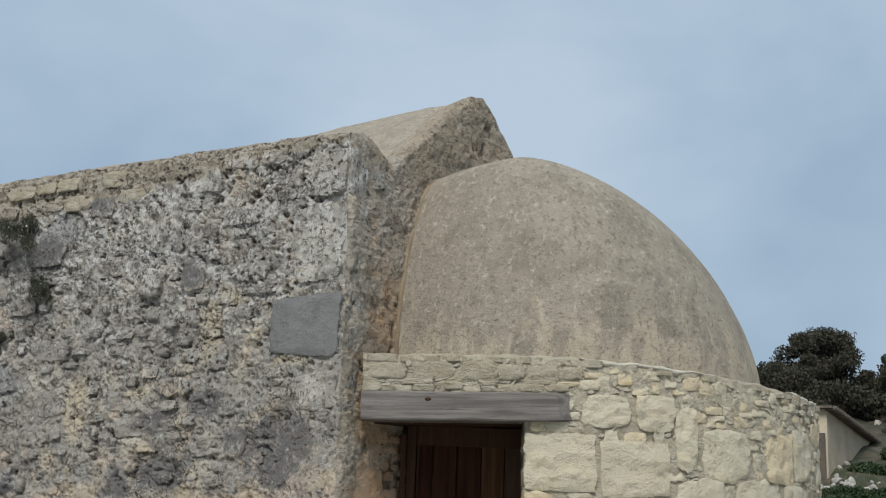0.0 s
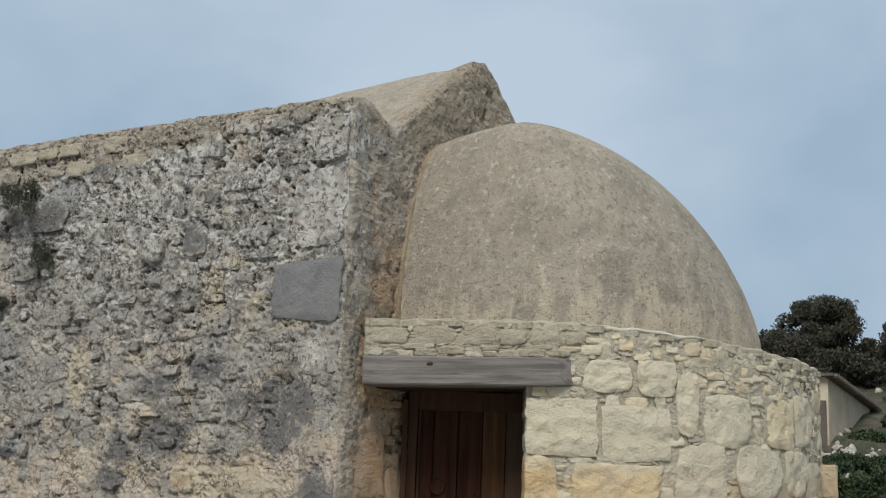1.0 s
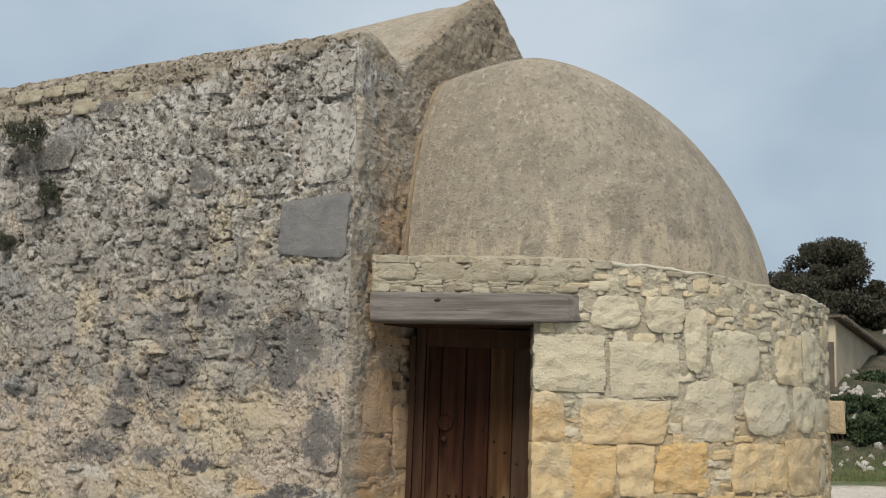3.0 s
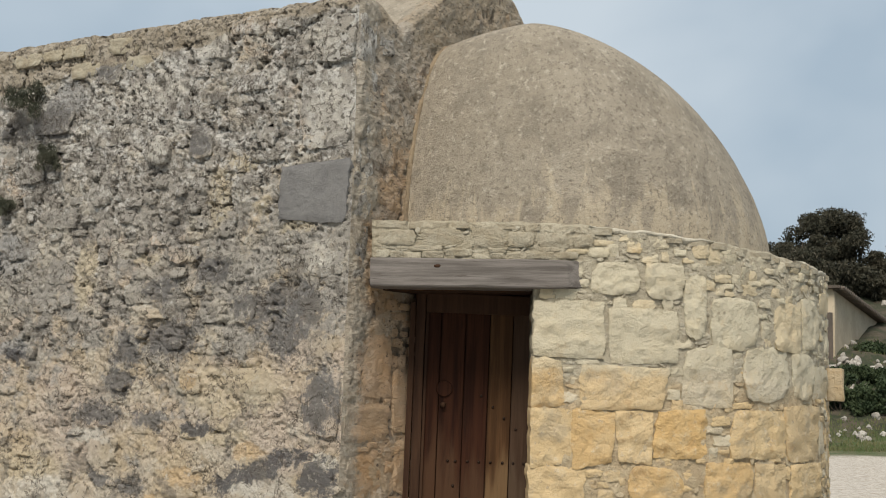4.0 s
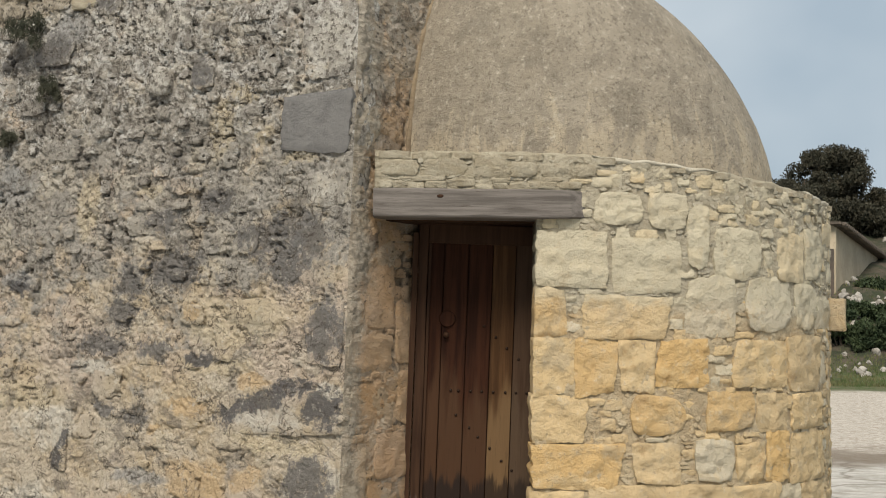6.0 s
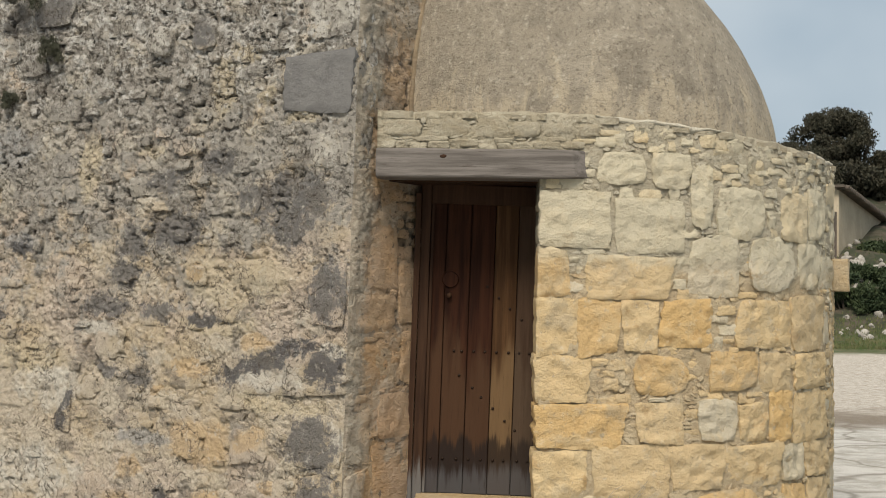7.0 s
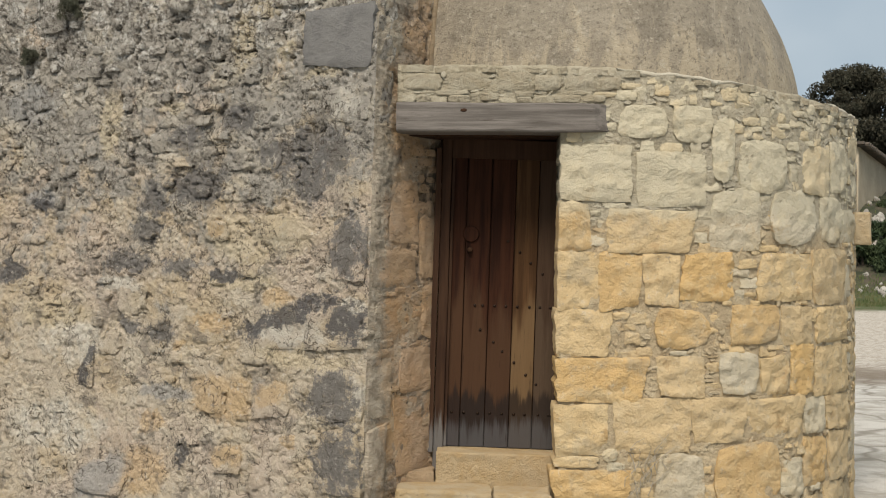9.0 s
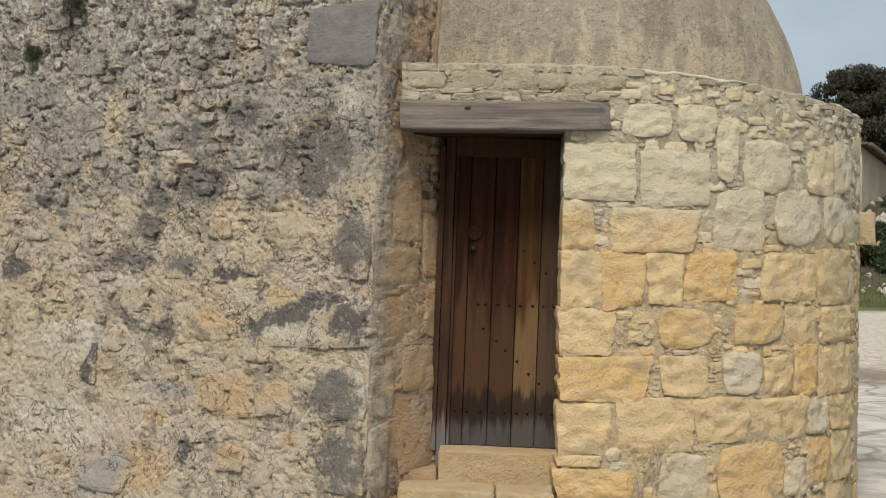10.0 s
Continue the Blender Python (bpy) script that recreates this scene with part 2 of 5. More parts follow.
def old_wall_material(name):
    """Lime-mortared rubble: tan and ochre below, crusted with grey and white lichen above, blotched where stones and old crust show."""
    n = Nodes(name)
    at = n.place()
    cell, relief = n.attribute("cell"), n.attribute("relief")

    def vec(op, a, b):
        v = n.t.nodes.new("ShaderNodeVectorMath")
        v.operation = op
        n.put(v.inputs[0], a)
        n.put(v.inputs[1], b)
        return v

    along = vec("DOT_PRODUCT", vec("SUBTRACT", at, tuple(CORNER)).outputs[0], tuple(ALONG)).outputs["Value"]
    flat = n.t.nodes.new("ShaderNodeCombineXYZ")
    n.t.links.new(along, flat.inputs[0])
    n.t.links.new(n.height(), flat.inputs[1])
    spot = flat.outputs[0]
    for scale, amount in ((5.0, 0.20), (22.0, 0.10)):
        w = n.t.nodes.new("ShaderNodeTexNoise")
        n.t.links.new(at, w.inputs["Vector"])
        w.inputs["Scale"].default_value, w.inputs["Detail"].default_value = scale, 4.0
        shift = vec("MULTIPLY", vec("SUBTRACT", w.outputs["Color"], (0.5, 0.5, 0.5)).outputs[0], (amount, amount, 0.0)).outputs[0]
        spot = vec("ADD", spot, shift).outputs[0]

    def spots(rows, lo=0.7, hi=1.15):
        total = None
        for u, z, ru, rz, turn in rows:
            m = n.t.nodes.new("ShaderNodeMapping")
            m.vector_type = "TEXTURE"
            n.t.links.new(spot, m.inputs["Vector"])
            m.inputs["Location"].default_value = (u, z, 0)
            m.inputs["Rotation"].default_value = (0, 0, radians(turn))
            m.inputs["Scale"].default_value = (ru, rz, 1)
            d = n.ramp(vec("LENGTH", m.outputs[0], (0, 0, 0)).outputs["Value"], lo, hi, 1.0, 0.0)
            total = d if total is None else n.math("MAXIMUM", total, d)
        return total

    fine = n.noise(26, 7, 0.74, 0.2, at)
    mid = n.noise(9, 8, 0.72, 0.3, at)

    def ragged(rows):
        torn = n.math("ADD", spots(rows, 0.2, 1.7), n.math("MULTIPLY", n.math("SUBTRACT", 0.5, mid), 2.6))
        torn = n.math("ADD", torn, n.math("MULTIPLY", n.math("SUBTRACT", 0.5, fine), 2.6))
        return n.math("MULTIPLY", n.ramp(torn, 0.16, 0.74, 0.0, 1.0), n.ramp(spots(rows, 0.6, 1.9), 0.0, 0.3))

    base = n.mix(n.ramp(n.noise(2.4, 6, 0.62, 0.3, at), 0.44, 0.62), (0.48, 0.415, 0.325), (0.465, 0.38, 0.265))
    base = n.mix(n.ramp(n.noise(1.3, 5, 0.6, 0.3, at), 0.48, 0.60, 0, 0.6), base, (0.475, 0.395, 0.33))
    crust = n.math("ADD", n.ramp(n.height(), 1.0, 2.9, -0.14, 0.12), n.noise(3.2, 9, 0.70, 0.3, at))
    base = n.mix(n.ramp(crust, 0.47, 0.58, 0, 0.9), base, (0.305, 0.292, 0.263))
    base = n.mix(n.ramp(cell, 0.62, 0.95, 0.0, 0.5), base, (0.50, 0.455, 0.37))
    base = n.mix(n.ramp(cell, 0.30, 0.05, 0.0, 0.55), base, (0.21, 0.185, 0.15))
    base = n.mix(n.math("MULTIPLY", spots(YELLOW_SPOTS), 0.6), base, (0.51, 0.435, 0.30))
    base = n.mix(n.math("MULTIPLY", spots(ORANGE_SPOTS), 0.6), base, (0.52, 0.365, 0.20))
    # white lichen, grey stains and pale crumbs
    white = n.math("ADD", n.ramp(n.height(), 1.8, 3.8, -0.10, 0.055), n.noise(9.5, 9, 0.76, 0.2, at))
    base = n.mix(n.ramp(white, 0.53, 0.61, 0, 0.8), base, (0.56, 0.55, 0.515))
    base = n.mix(n.math("MULTIPLY", spots(PALE_SPOTS), n.ramp(mid, 0.40, 0.60, 0.25, 0.85)), base, (0.56, 0.535, 0.47))
    base = n.mix(n.math("MULTIPLY", spots(SLATE_SPOTS), 0.75), base, (0.31, 0.31, 0.30))
    base = n.mix(n.math("MULTIPLY", ragged(DARK_SPOTS), 0.9), base, (0.145, 0.14, 0.135))
    base = n.mix(n.math("MULTIPLY", ragged(BLACK_SPOTS), 0.9), base, (0.085, 0.085, 0.09))
    base = n.mix(n.ramp(n.noise(19, 7, 0.74, 0.2, at), 0.56, 0.66, 0, 0.65), base, (0.53, 0.495, 0.425))
    base = n.mix(n.ramp(n.noise(4.3, 8, 0.70, 0.4, at), 0.53, 0.62, 0, 0.6), base, (0.15, 0.137, 0.12))
    head = n.math("ADD", n.ramp(n.math("ADD", n.height(), n.math("MULTIPLY", along, 0.09)), 4.20, 4.38, -0.25, 0.25), n.noise(3.2, 5, 0.6, 0.2, at))
    base = n.mix(n.ramp(head, 0.5, 0.62, 0, 0.7), base, (0.32, 0.27, 0.195))
    # dark specks; curled crevices and pits with their inner shade painted as dark colour
    specks = n.math("ADD", n.ramp(n.height(), 0.4, 3.6, -0.04, 0.03), fine)
    base = n.mix(n.ramp(specks, 0.545, 0.625, 0, 0.8), base, (0.085, 0.073, 0.06))
    curl = n.math("ABSOLUTE", n.math("SUBTRACT", n.noise(8.5, 4, 0.55, 0.5, at), 0.5))
    curl = n.math("MULTIPLY", n.ramp(curl, 0.003, 0.020, 1.0, 0.0), n.ramp(n.noise(2.6, 4, 0.6, 0.2, at), 0.44, 0.54, 0.0, 1.0))
    base = n.mix(n.math("MULTIPLY", curl, 0.75), base, (0.085, 0.07, 0.055))
    pit = n.math("ADD", n.cells(19, "Distance", "F1", n.mix(0.06, at, n.noise(14, 3, 0.6, 0.0, at))), n.ramp(n.math("ADD", n.noise(1.9, 4, 0.6, 0.1, at), n.ramp(n.height(), 2.2, 3.6, -0.10, 0.07)), 0.42, 0.58, 0.35, 0.0))
    pit = n.ramp(pit, 0.14, 0.27, 1.0, 0.0)
    base = n.mix(n.math("MULTIPLY", pit, 0.85), base, (0.04, 0.035, 0.03))
    # hollows of the relief darkened by depth, recess shade put into the colour
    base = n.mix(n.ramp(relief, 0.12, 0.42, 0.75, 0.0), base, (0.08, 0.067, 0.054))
    grain = n.math("ADD", n.math("MULTIPLY", n.noise(60, 8, 0.75, 0.1, at), 0.9), n.math("MULTIPLY", fine, 1.8))
    grain = n.math("ADD", grain, n.math("MULTIPLY", mid, 2.0))
    grain = n.math("SUBTRACT", grain, n.math("ADD", curl, n.math("MULTIPLY", pit, 1.2)))
    return n.done(base, 0.95, grain, 0.75, 0.028)



def dressed_material(name):
    """Split limestone blocks, cream to ochre by block, with a rough hewn face."""
    n = Nodes(name)
    at = n.place()
    tone = n.attribute("tone")
    cream, tan, orange, grey = (0.51, 0.46, 0.345), (0.56, 0.42, 0.235), (0.55, 0.37, 0.165), (0.50, 0.45, 0.345)
    base = n.mix(n.ramp(tone, 0.2, 0.45), cream, tan)
    base = n.mix(n.ramp(tone, 0.5, 0.75), base, orange)
    base = n.mix(n.ramp(tone, 0.8, 0.95), base, grey)
    base = n.mix(n.ramp(n.noise(5, 6, 0.65, 0.5, at), 0.45, 0.68, 0, 0.6), base, (0.55, 0.44, 0.27))
    base = n.mix(n.ramp(n.noise(7, 7, 0.68, 0.2, at), 0.55, 0.70, 0, 0.6), base, (0.38, 0.23, 0.09))
    base = n.mix(n.ramp(n.random(), 0.0, 1.0, 0.0, 0.3), base, (0.40, 0.33, 0.23))
    base = n.mix(n.ramp(n.noise(3.3, 7, 0.7, 0.2, n.place()), 0.51, 0.65, 0, 0.5), base, (0.37, 0.325, 0.24))
    base = n.mix(n.ramp(n.noise(17, 7, 0.72, 0.1, at), 0.56, 0.68, 0, 0.5), base, (0.60, 0.53, 0.405))
    base = n.mix(n.ramp(n.noise(34, 5, 0.7, 0.1, at), 0.57, 0.72, 0, 0.6), base, (0.22, 0.17, 0.11))
    # pale grey weathering on the upper courses
    worn = n.math("ADD", n.ramp(n.height(), 1.70, 2.10, -0.32, 0.16), n.noise(3.4, 6, 0.6, 0.4, at))
    base = n.mix(n.ramp(worn, 0.44, 0.58, 0, 0.55), base, (0.49, 0.455, 0.345))
    grain = n.math("ADD", n.noise(70, 8, 0.75, 0.3, at), n.math("MULTIPLY", n.noise(9, 6, 0.66, 0.05, at), 3.2))
    facet = n.cells(11, "Distance", "F1", n.mix(0.12, at, n.noise(7, 3, 0.5, 0.0, at)))
    grain = n.math("ADD", grain, n.math("MULTIPLY", facet, 1.3))
    return n.done(base, 0.92, grain, 0.7, 0.02)


def plain_stone(name, a, b, scale=6.0, strength=0.7, speck=(0.2, 0.18, 0.15)):
    n = Nodes(name)
    at = n.place()
    base = n.mix(n.ramp(n.noise(scale, 7, 0.65, 0.5, at), 0.38, 0.66), a, b)
    base = n.mix(n.ramp(n.noise(scale * 6, 6, 0.7, 0.3, at), 0.56, 0.72, 0, 0.6), base, speck)
    base = n.mix(n.ramp(n.random(), 0, 1, 0, 0.35), base, b)
    grain = n.math("ADD", n.noise(65, 8, 0.75, 0.3, at), n.math("MULTIPLY", n.noise(11, 6, 0.65, 0.1, at), 2.2))
    return n.done(base, 0.93, grain, strength, 0.02)


def joint_material(name, low, low_dark, high, high_dark):
    """Mortar and chips: ochre in the lower courses, weathered to pale grey in the upper ones."""
    n = Nodes(name)
    at = n.place()
    patch = n.ramp(n.noise(8, 7, 0.68, 0.4, at), 0.38, 0.64)
    worn = n.math("ADD", n.ramp(n.height(), 1.60, 2.15, -0.3, 0.3), n.noise(3.4, 6, 0.6, 0.4, at))
    base = n.mix(n.ramp(worn, 0.42, 0.60), n.mix(patch, low, low_dark), n.mix(patch, high, high_dark))
    base = n.mix(n.ramp(n.island(), 0, 1, 0, 0.3), base, high)
    base = n.mix(n.ramp(n.noise(45, 6, 0.7, 0.3, at), 0.55, 0.68, 0, 0.65), base, (0.20, 0.165, 0.12))
    grain = n.math("ADD", n.noise(65, 8, 0.75, 0.3, at), n.math("MULTIPLY", n.noise(13, 6, 0.68, 0.1, at), 2.4))
    return n.done(base, 0.94, grain, 0.9, 0.02)


def plaster_material(name, pale, tan, dirt):
    """Weathered lime plaster with rain streaks and a granular face."""
    n = Nodes(name)
    at = n.place()
    base = n.mix(n.ramp(n.noise(1.5, 6, 0.6, 0.6, at), 0.36, 0.66), pale, tan)
    base = n.mix(n.ramp(n.noise(4.5, 8, 0.7, 0.5, at), 0.46, 0.64, 0, 0.6), base, dirt)
    streak = n.noise(1.0, 5, 0.6, 1.2, n.stretch(3.2, 3.2, 0.9))
    base = n.mix(n.ramp(streak, 0.5, 0.68, 0, 0.35), base, dirt)
    low = n.math("ADD", n.ramp(n.height(), 2.7, 3.6, 0.15, -0.14), n.noise(2.4, 6, 0.6, 1.0, n.stretch(2.2, 2.2, 0.7)))
    base = n.mix(n.ramp(low, 0.50, 0.64, 0, 0.8), base, (0.42, 0.36, 0.265))
    base = n.mix(n.ramp(n.noise(34, 6, 0.8, 0.2, at), 0.52, 0.62, 0, 0.75), base, (0.135, 0.115, 0.09))
    base = n.mix(n.ramp(n.noise(21, 7, 0.8, 0.1, at), 0.53, 0.65, 0, 0.7), base, (0.46, 0.42, 0.345))
    grain = n.math("ADD", n.noise(60, 7, 0.78, 0.2, at), n.math("MULTIPLY", n.noise(6, 4, 0.55, 0.3, at), 2.0))
    return n.done(base, 0.95, grain, 0.8, 0.018)


def wood_material(name, along, light, brown, worn, lo, hi):
    """Sawn timber with grain running along one axis; the foot of it bleached and blackened by damp."""
    n = Nodes(name)
    sx, sy, sz = [1.6 if k == along else 26.0 for k in "xyz"]
    v = n.stretch(sx, sy, sz)
    base = n.mix(n.ramp(n.noise(1.0, 7, 0.65, 0.2, v), 0.35, 0.66), brown, light)
    base = n.mix(n.ramp(n.noise(2.6, 6, 0.7, 0.3, v), 0.55, 0.72, 0, 0.75), base, (0.035, 0.024, 0.017))
    base = n.mix(n.ramp(n.random(), 0, 1, 0, 0.45), base, light)
    damp = n.math("ADD", n.ramp(n.height(), lo, hi, 0.42, 0.0), n.math("MULTIPLY", n.noise(0.8, 6, 0.7, 0.1, v), 1.0))
    base = n.mix(n.ramp(damp, 0.66, 0.84, 0, 0.92), base, worn)
    n.bsdf.inputs["Specular IOR Level"].default_value = 0.08
    return n.done(base, 0.8, n.noise(1.6, 7, 0.7, 0.2, v), 0.5, 0.006)


def door_material(name, stain, brown, bare):
    """Old door boards: dark stain above, deepened by painted recess shade; bare worn wood lower down, black damp and
    grey bleaching at the foot.
    """
    n = Nodes(name)
    v = n.stretch(24.0, 24.0, 1.3)
    line = n.noise(1.0, 7, 0.65, 0.2, v)
    # stain colour also holds the lintel's shade, so the door's top stays darkest
    base = n.mix(n.ramp(line, 0.36, 0.64), stain, brown)
    worn = n.math("ADD", n.ramp(n.height(), 0.95, 1.95, 0.24, -0.22), n.noise(0.9, 5, 0.6, 0.4, n.stretch(9.0, 9.0, 1.0)))
    base = n.mix(n.ramp(worn, 0.46, 0.70, 0, 0.9), base, n.mix(line, bare, tuple(0.55 * c for c in bare)))
    damp = n.math("ADD", n.ramp(n.height(), 0.62, 0.98, 0.34, -0.25), n.math("MULTIPLY", n.noise(0.8, 6, 0.75, 0.1, v), 1.0))
    base = n.mix(n.ramp(damp, 0.50, 0.66, 0, 0.93), base, (0.016, 0.014, 0.013))
    foot = n.math("ADD", n.ramp(n.height(), 0.45, 0.80, 0.32, -0.3), n.math("MULTIPLY", n.noise(0.9, 5, 0.7, 0.1, v), 1.0))
    base = n.mix(n.ramp(foot, 0.46, 0.74, 0, 0.85), base, (0.072, 0.074, 0.078))
    base = n.mix(n.ramp(n.noise(2.6, 6, 0.7, 0.3, v), 0.56, 0.72, 0, 0.7), base, (0.014, 0.010, 0.008))
    base = n.mix(n.ramp(n.random(), 0, 1, 0, 0.25), base, brown)
    n.bsdf.inputs["Specular IOR Level"].default_value = 0.08
    return n.done(base, 0.8, n.noise(1.6, 7, 0.7, 0.2, v), 0.5, 0.006)


M_RUBBLE = old_wall_material("lichened rubble")
M_DARK = plain_stone("dark wall stone", (0.18, 0.177, 0.171), (0.135, 0.133, 0.13), 4.5, 0.6, (0.25, 0.245, 0.23))
M_END = rubble_material("stained end wall", (0.456, 0.331, 0.217), (0.456, 0.308, 0.171), (0.376, 0.325, 0.257), 2.4, 4.2, (0.131, 0.103, 0.080), 0.5, 0.57, 0.3, edge=(0.456, 0.416, 0.342))
M_DRESSED = dressed_material("split limestone")
M_MORTAR = joint_material("lime mortar", (0.50, 0.405, 0.265), (0.40, 0.305, 0.185), (0.43, 0.39, 0.30), (0.35, 0.31, 0.225))
M_COURSE = plain_stone("weathered course stone", (0.42, 0.385, 0.30), (0.34, 0.295, 0.21), 7.0, 0.9, (0.22, 0.19, 0.145))
M_CHIP = joint_material("limestone chips", (0.55, 0.45, 0.30), (0.47, 0.345, 0.20), (0.49, 0.45, 0.355), (0.42, 0.375, 0.285))
M_TAN = plain_stone("tan limestone", (0.43, 0.35, 0.235), (0.40, 0.29, 0.155), 6.0, 0.8)
M_BROWN = plain_stone("brown limestone", (0.36, 0.27, 0.175), (0.30, 0.22, 0.14), 5.0, 0.8, (0.14, 0.11, 0.08))
M_END_STONE = rubble_material("end wall stone", (0.490, 0.348, 0.222), (0.490, 0.319, 0.177), (0.365, 0.314, 0.239), 2.5, 4.4, shards=0.1, dark_low=0.66, pale_most=0.3, edge=(0.456, 0.416, 0.342))
M_DOME = plaster_material("dome plaster", (0.325, 0.288, 0.228), (0.27, 0.237, 0.184), (0.187, 0.165, 0.132))
M_SKIM = plain_stone("pale lime mortar", (0.60, 0.57, 0.48), (0.50, 0.46, 0.37), 10.0, 0.8)
M_FILLET = plain_stone("fillet mortar", (0.30, 0.235, 0.155), (0.22, 0.17, 0.115), 6.0, 0.8, (0.12, 0.095, 0.07))
M_VAULT = plaster_material("vault plaster", (0.36, 0.32, 0.255), (0.31, 0.27, 0.21), (0.21, 0.185, 0.145))
M_LINTEL = wood_material("weathered beam", "x", (0.185, 0.168, 0.154), (0.098, 0.088, 0.079), (0.2, 0.19, 0.18), -9, -8)
M_DOOR = door_material("stained door boards", (0.014, 0.0058, 0.004), (0.042, 0.0165, 0.009), (0.082, 0.045, 0.026))
M_PALE_BOARD = door_material("worn door board", (0.04, 0.02, 0.010), (0.085, 0.045, 0.021), (0.19, 0.122, 0.064))
M_GREY_BOARD = door_material("greyed door board", (0.035, 0.020, 0.013), (0.065, 0.040, 0.026), (0.095, 0.066, 0.044))
M_FRAME = wood_material("door frame timber", "z", (0.052, 0.028, 0.017), (0.022, 0.0115, 0.008), (0.13, 0.125, 0.12), 0.3, 0.9)
_n = Nodes("iron nail")
_n.bsdf.inputs["Metallic"].default_value = 0.8
M_IRON = _n.done(_n.mix(_n.noise(90), (0.02, 0.018, 0.016), (0.05, 0.03, 0.02)), 0.6)


# ---- mesh helpers ----
def mesh_of(name, verts, faces, material, smooth=True, attrs=None):
    me = bpy.data.meshes.new(name)
    me.from_pydata([tuple(v) for v in verts], [], [tuple(q) for q in faces])
    me.materials.append(material)
    if smooth:
        me.polygons.foreach_set("use_smooth", [True] * len(me.polygons))
    for key, values in (attrs or {}).items():
        a = me.attributes.new(key, "FLOAT", "POINT")
        a.data.foreach_set("value", np.asarray(values, dtype=np.float32).ravel())
    me.update()
    return me


def part(name, me, parent, label="", kind=""):
    ob = new(name, me)
    ob.parent = parent
    return tagged(ob, label=label, kind=kind)


def bm_mesh(name, bm, material, smooth=False):
    me = bpy.data.meshes.new(name)
    bmesh.ops.recalc_face_normals(bm, faces=bm.faces)
    bm.to_mesh(me)
    bm.free()
    me.materials.append(material)
    if smooth:
        me.polygons.foreach_set("use_smooth", [True] * len(me.polygons))
    return me


def worn_box(name, lo, hi, material, bevel=0.008, cuts=0, wobble=0.0, seed=0):
    """A box between two corners with bevelled, slightly uneven edges."""
    bm = bmesh.new()
    bmesh.ops.create_cube(bm, size=1.0)
    for v in bm.verts:
        v.co = Vector([lo[k] + (v.co[k] + 0.5) * (hi[k] - lo[k]) for k in range(3)])
    if cuts:
        bmesh.ops.subdivide_edges(bm, edges=bm.edges[:], cuts=cuts, use_grid_fill=True)
    if wobble:
        for v in bm.verts:
            v.co += noise.noise_vector(v.co * 7 + Vector((seed, seed * 2.3, 0))) * wobble
    if bevel:
        sharp = [e for e in bm.edges if len(e.link_faces) == 2 and e.calc_face_angle(0) > 0.9]
        bmesh.ops.bevel(bm, geom=sharp, offset=bevel, segments=2, affect="EDGES", profile=0.6)
    return bm_mesh(name, bm, material)


def hash01(ix, iy, k):
    h = np.sin(ix * 127.1 + iy * 311.7 + k * 74.7) * 43758.5453
    return h - np.floor(h)


def value_noise(x, y, k=0):
    ix, iy = np.floor(x), np.floor(y)
    fx, fy = x - ix, y - iy
    fx, fy = fx * fx * (3 - 2 * fx), fy * fy * (3 - 2 * fy)
    a, b = hash01(ix, iy, k), hash01(ix + 1, iy, k)
    c, d = hash01(ix, iy + 1, k), hash01(ix + 1, iy + 1, k)
    return (a + (b - a) * fx) * (1 - fy) + (c + (d - c) * fx) * fy - 0.5


def fractal(x, y, octaves=4, k=0, gain=0.55):
    total, amp = 0.0, 1.0
    for o in range(octaves):
        total = total + amp * value_noise(x, y, k + o)
        x, y, amp = x * 2.03 + 5.1, y * 2.03 - 3.7, amp * gain
    return total


def rubble_cells(x, y, k=0):
    """Voronoi cells: gap to the nearest joint and a random number per stone."""
    ix, iy = np.floor(x), np.floor(y)
    best = np.full(x.shape, 9.0)
    second = np.full(x.shape, 9.0)
    tag = np.zeros(x.shape)
    for dx in (-1, 0, 1):
        for dy in (-1, 0, 1):
            cx, cy = ix + dx, iy + dy
            px, py = cx + 0.1 + 0.8 * hash01(cx, cy, k), cy + 0.1 + 0.8 * hash01(cx, cy, k + 1)
            d = np.hypot(px - x, py - y)
            near = d < best
            second = np.where(near, best, np.minimum(second, d))
            tag = np.where(near, hash01(cx, cy, k + 2), tag)
            best = np.where(near, d, best)
    return second - best, tag


def rubble_relief(u, z, k=0, size=0.16, depth=0.035, swell=0.03):
    """Relief in metres of a rough rubble face, with the stone number and a 0 to 1 height."""
    wu = u + 0.05 * fractal(u * 6, z * 6, 3, k + 11)
    wz = z + 0.05 * fractal(u * 6, z * 6, 3, k + 23)
    gap, tag = rubble_cells(wu / (size * 1.35), wz / size, k)
    gap2, tag2 = rubble_cells(wu / (size * 0.42), wz / (size * 0.30), k + 40)
    buried = np.clip(0.55 + 1.6 * fractal(u * 1.3, z * 1.3, 3, k + 60), 0, 1)
    stone = np.clip(gap / 0.22, 0, 1) ** 0.6 * (0.35 + 0.65 * tag)
    chip = np.clip(gap2 / 0.3, 0, 1) ** 0.6 * (0.2 + 0.8 * tag2)
    rough = fractal(u * 13, z * 13, 4, k + 80, 0.62)
    pits = np.clip(fractal(u * 9, z * 14, 3, k + 95, 0.7) - 0.22, 0, 0.5)
    h = (0.7 * stone * (1 - 0.6 * buried) + 0.30 * chip + 0.75 * rough - 2.1 * pits) * depth
    h = h + swell * fractal(u * 1.7, z * 1.7, 2, k + 70)
    return h, np.where(buried > 0.6, tag2, tag), np.clip(0.62 + (h / depth) * 0.55, 0, 1)


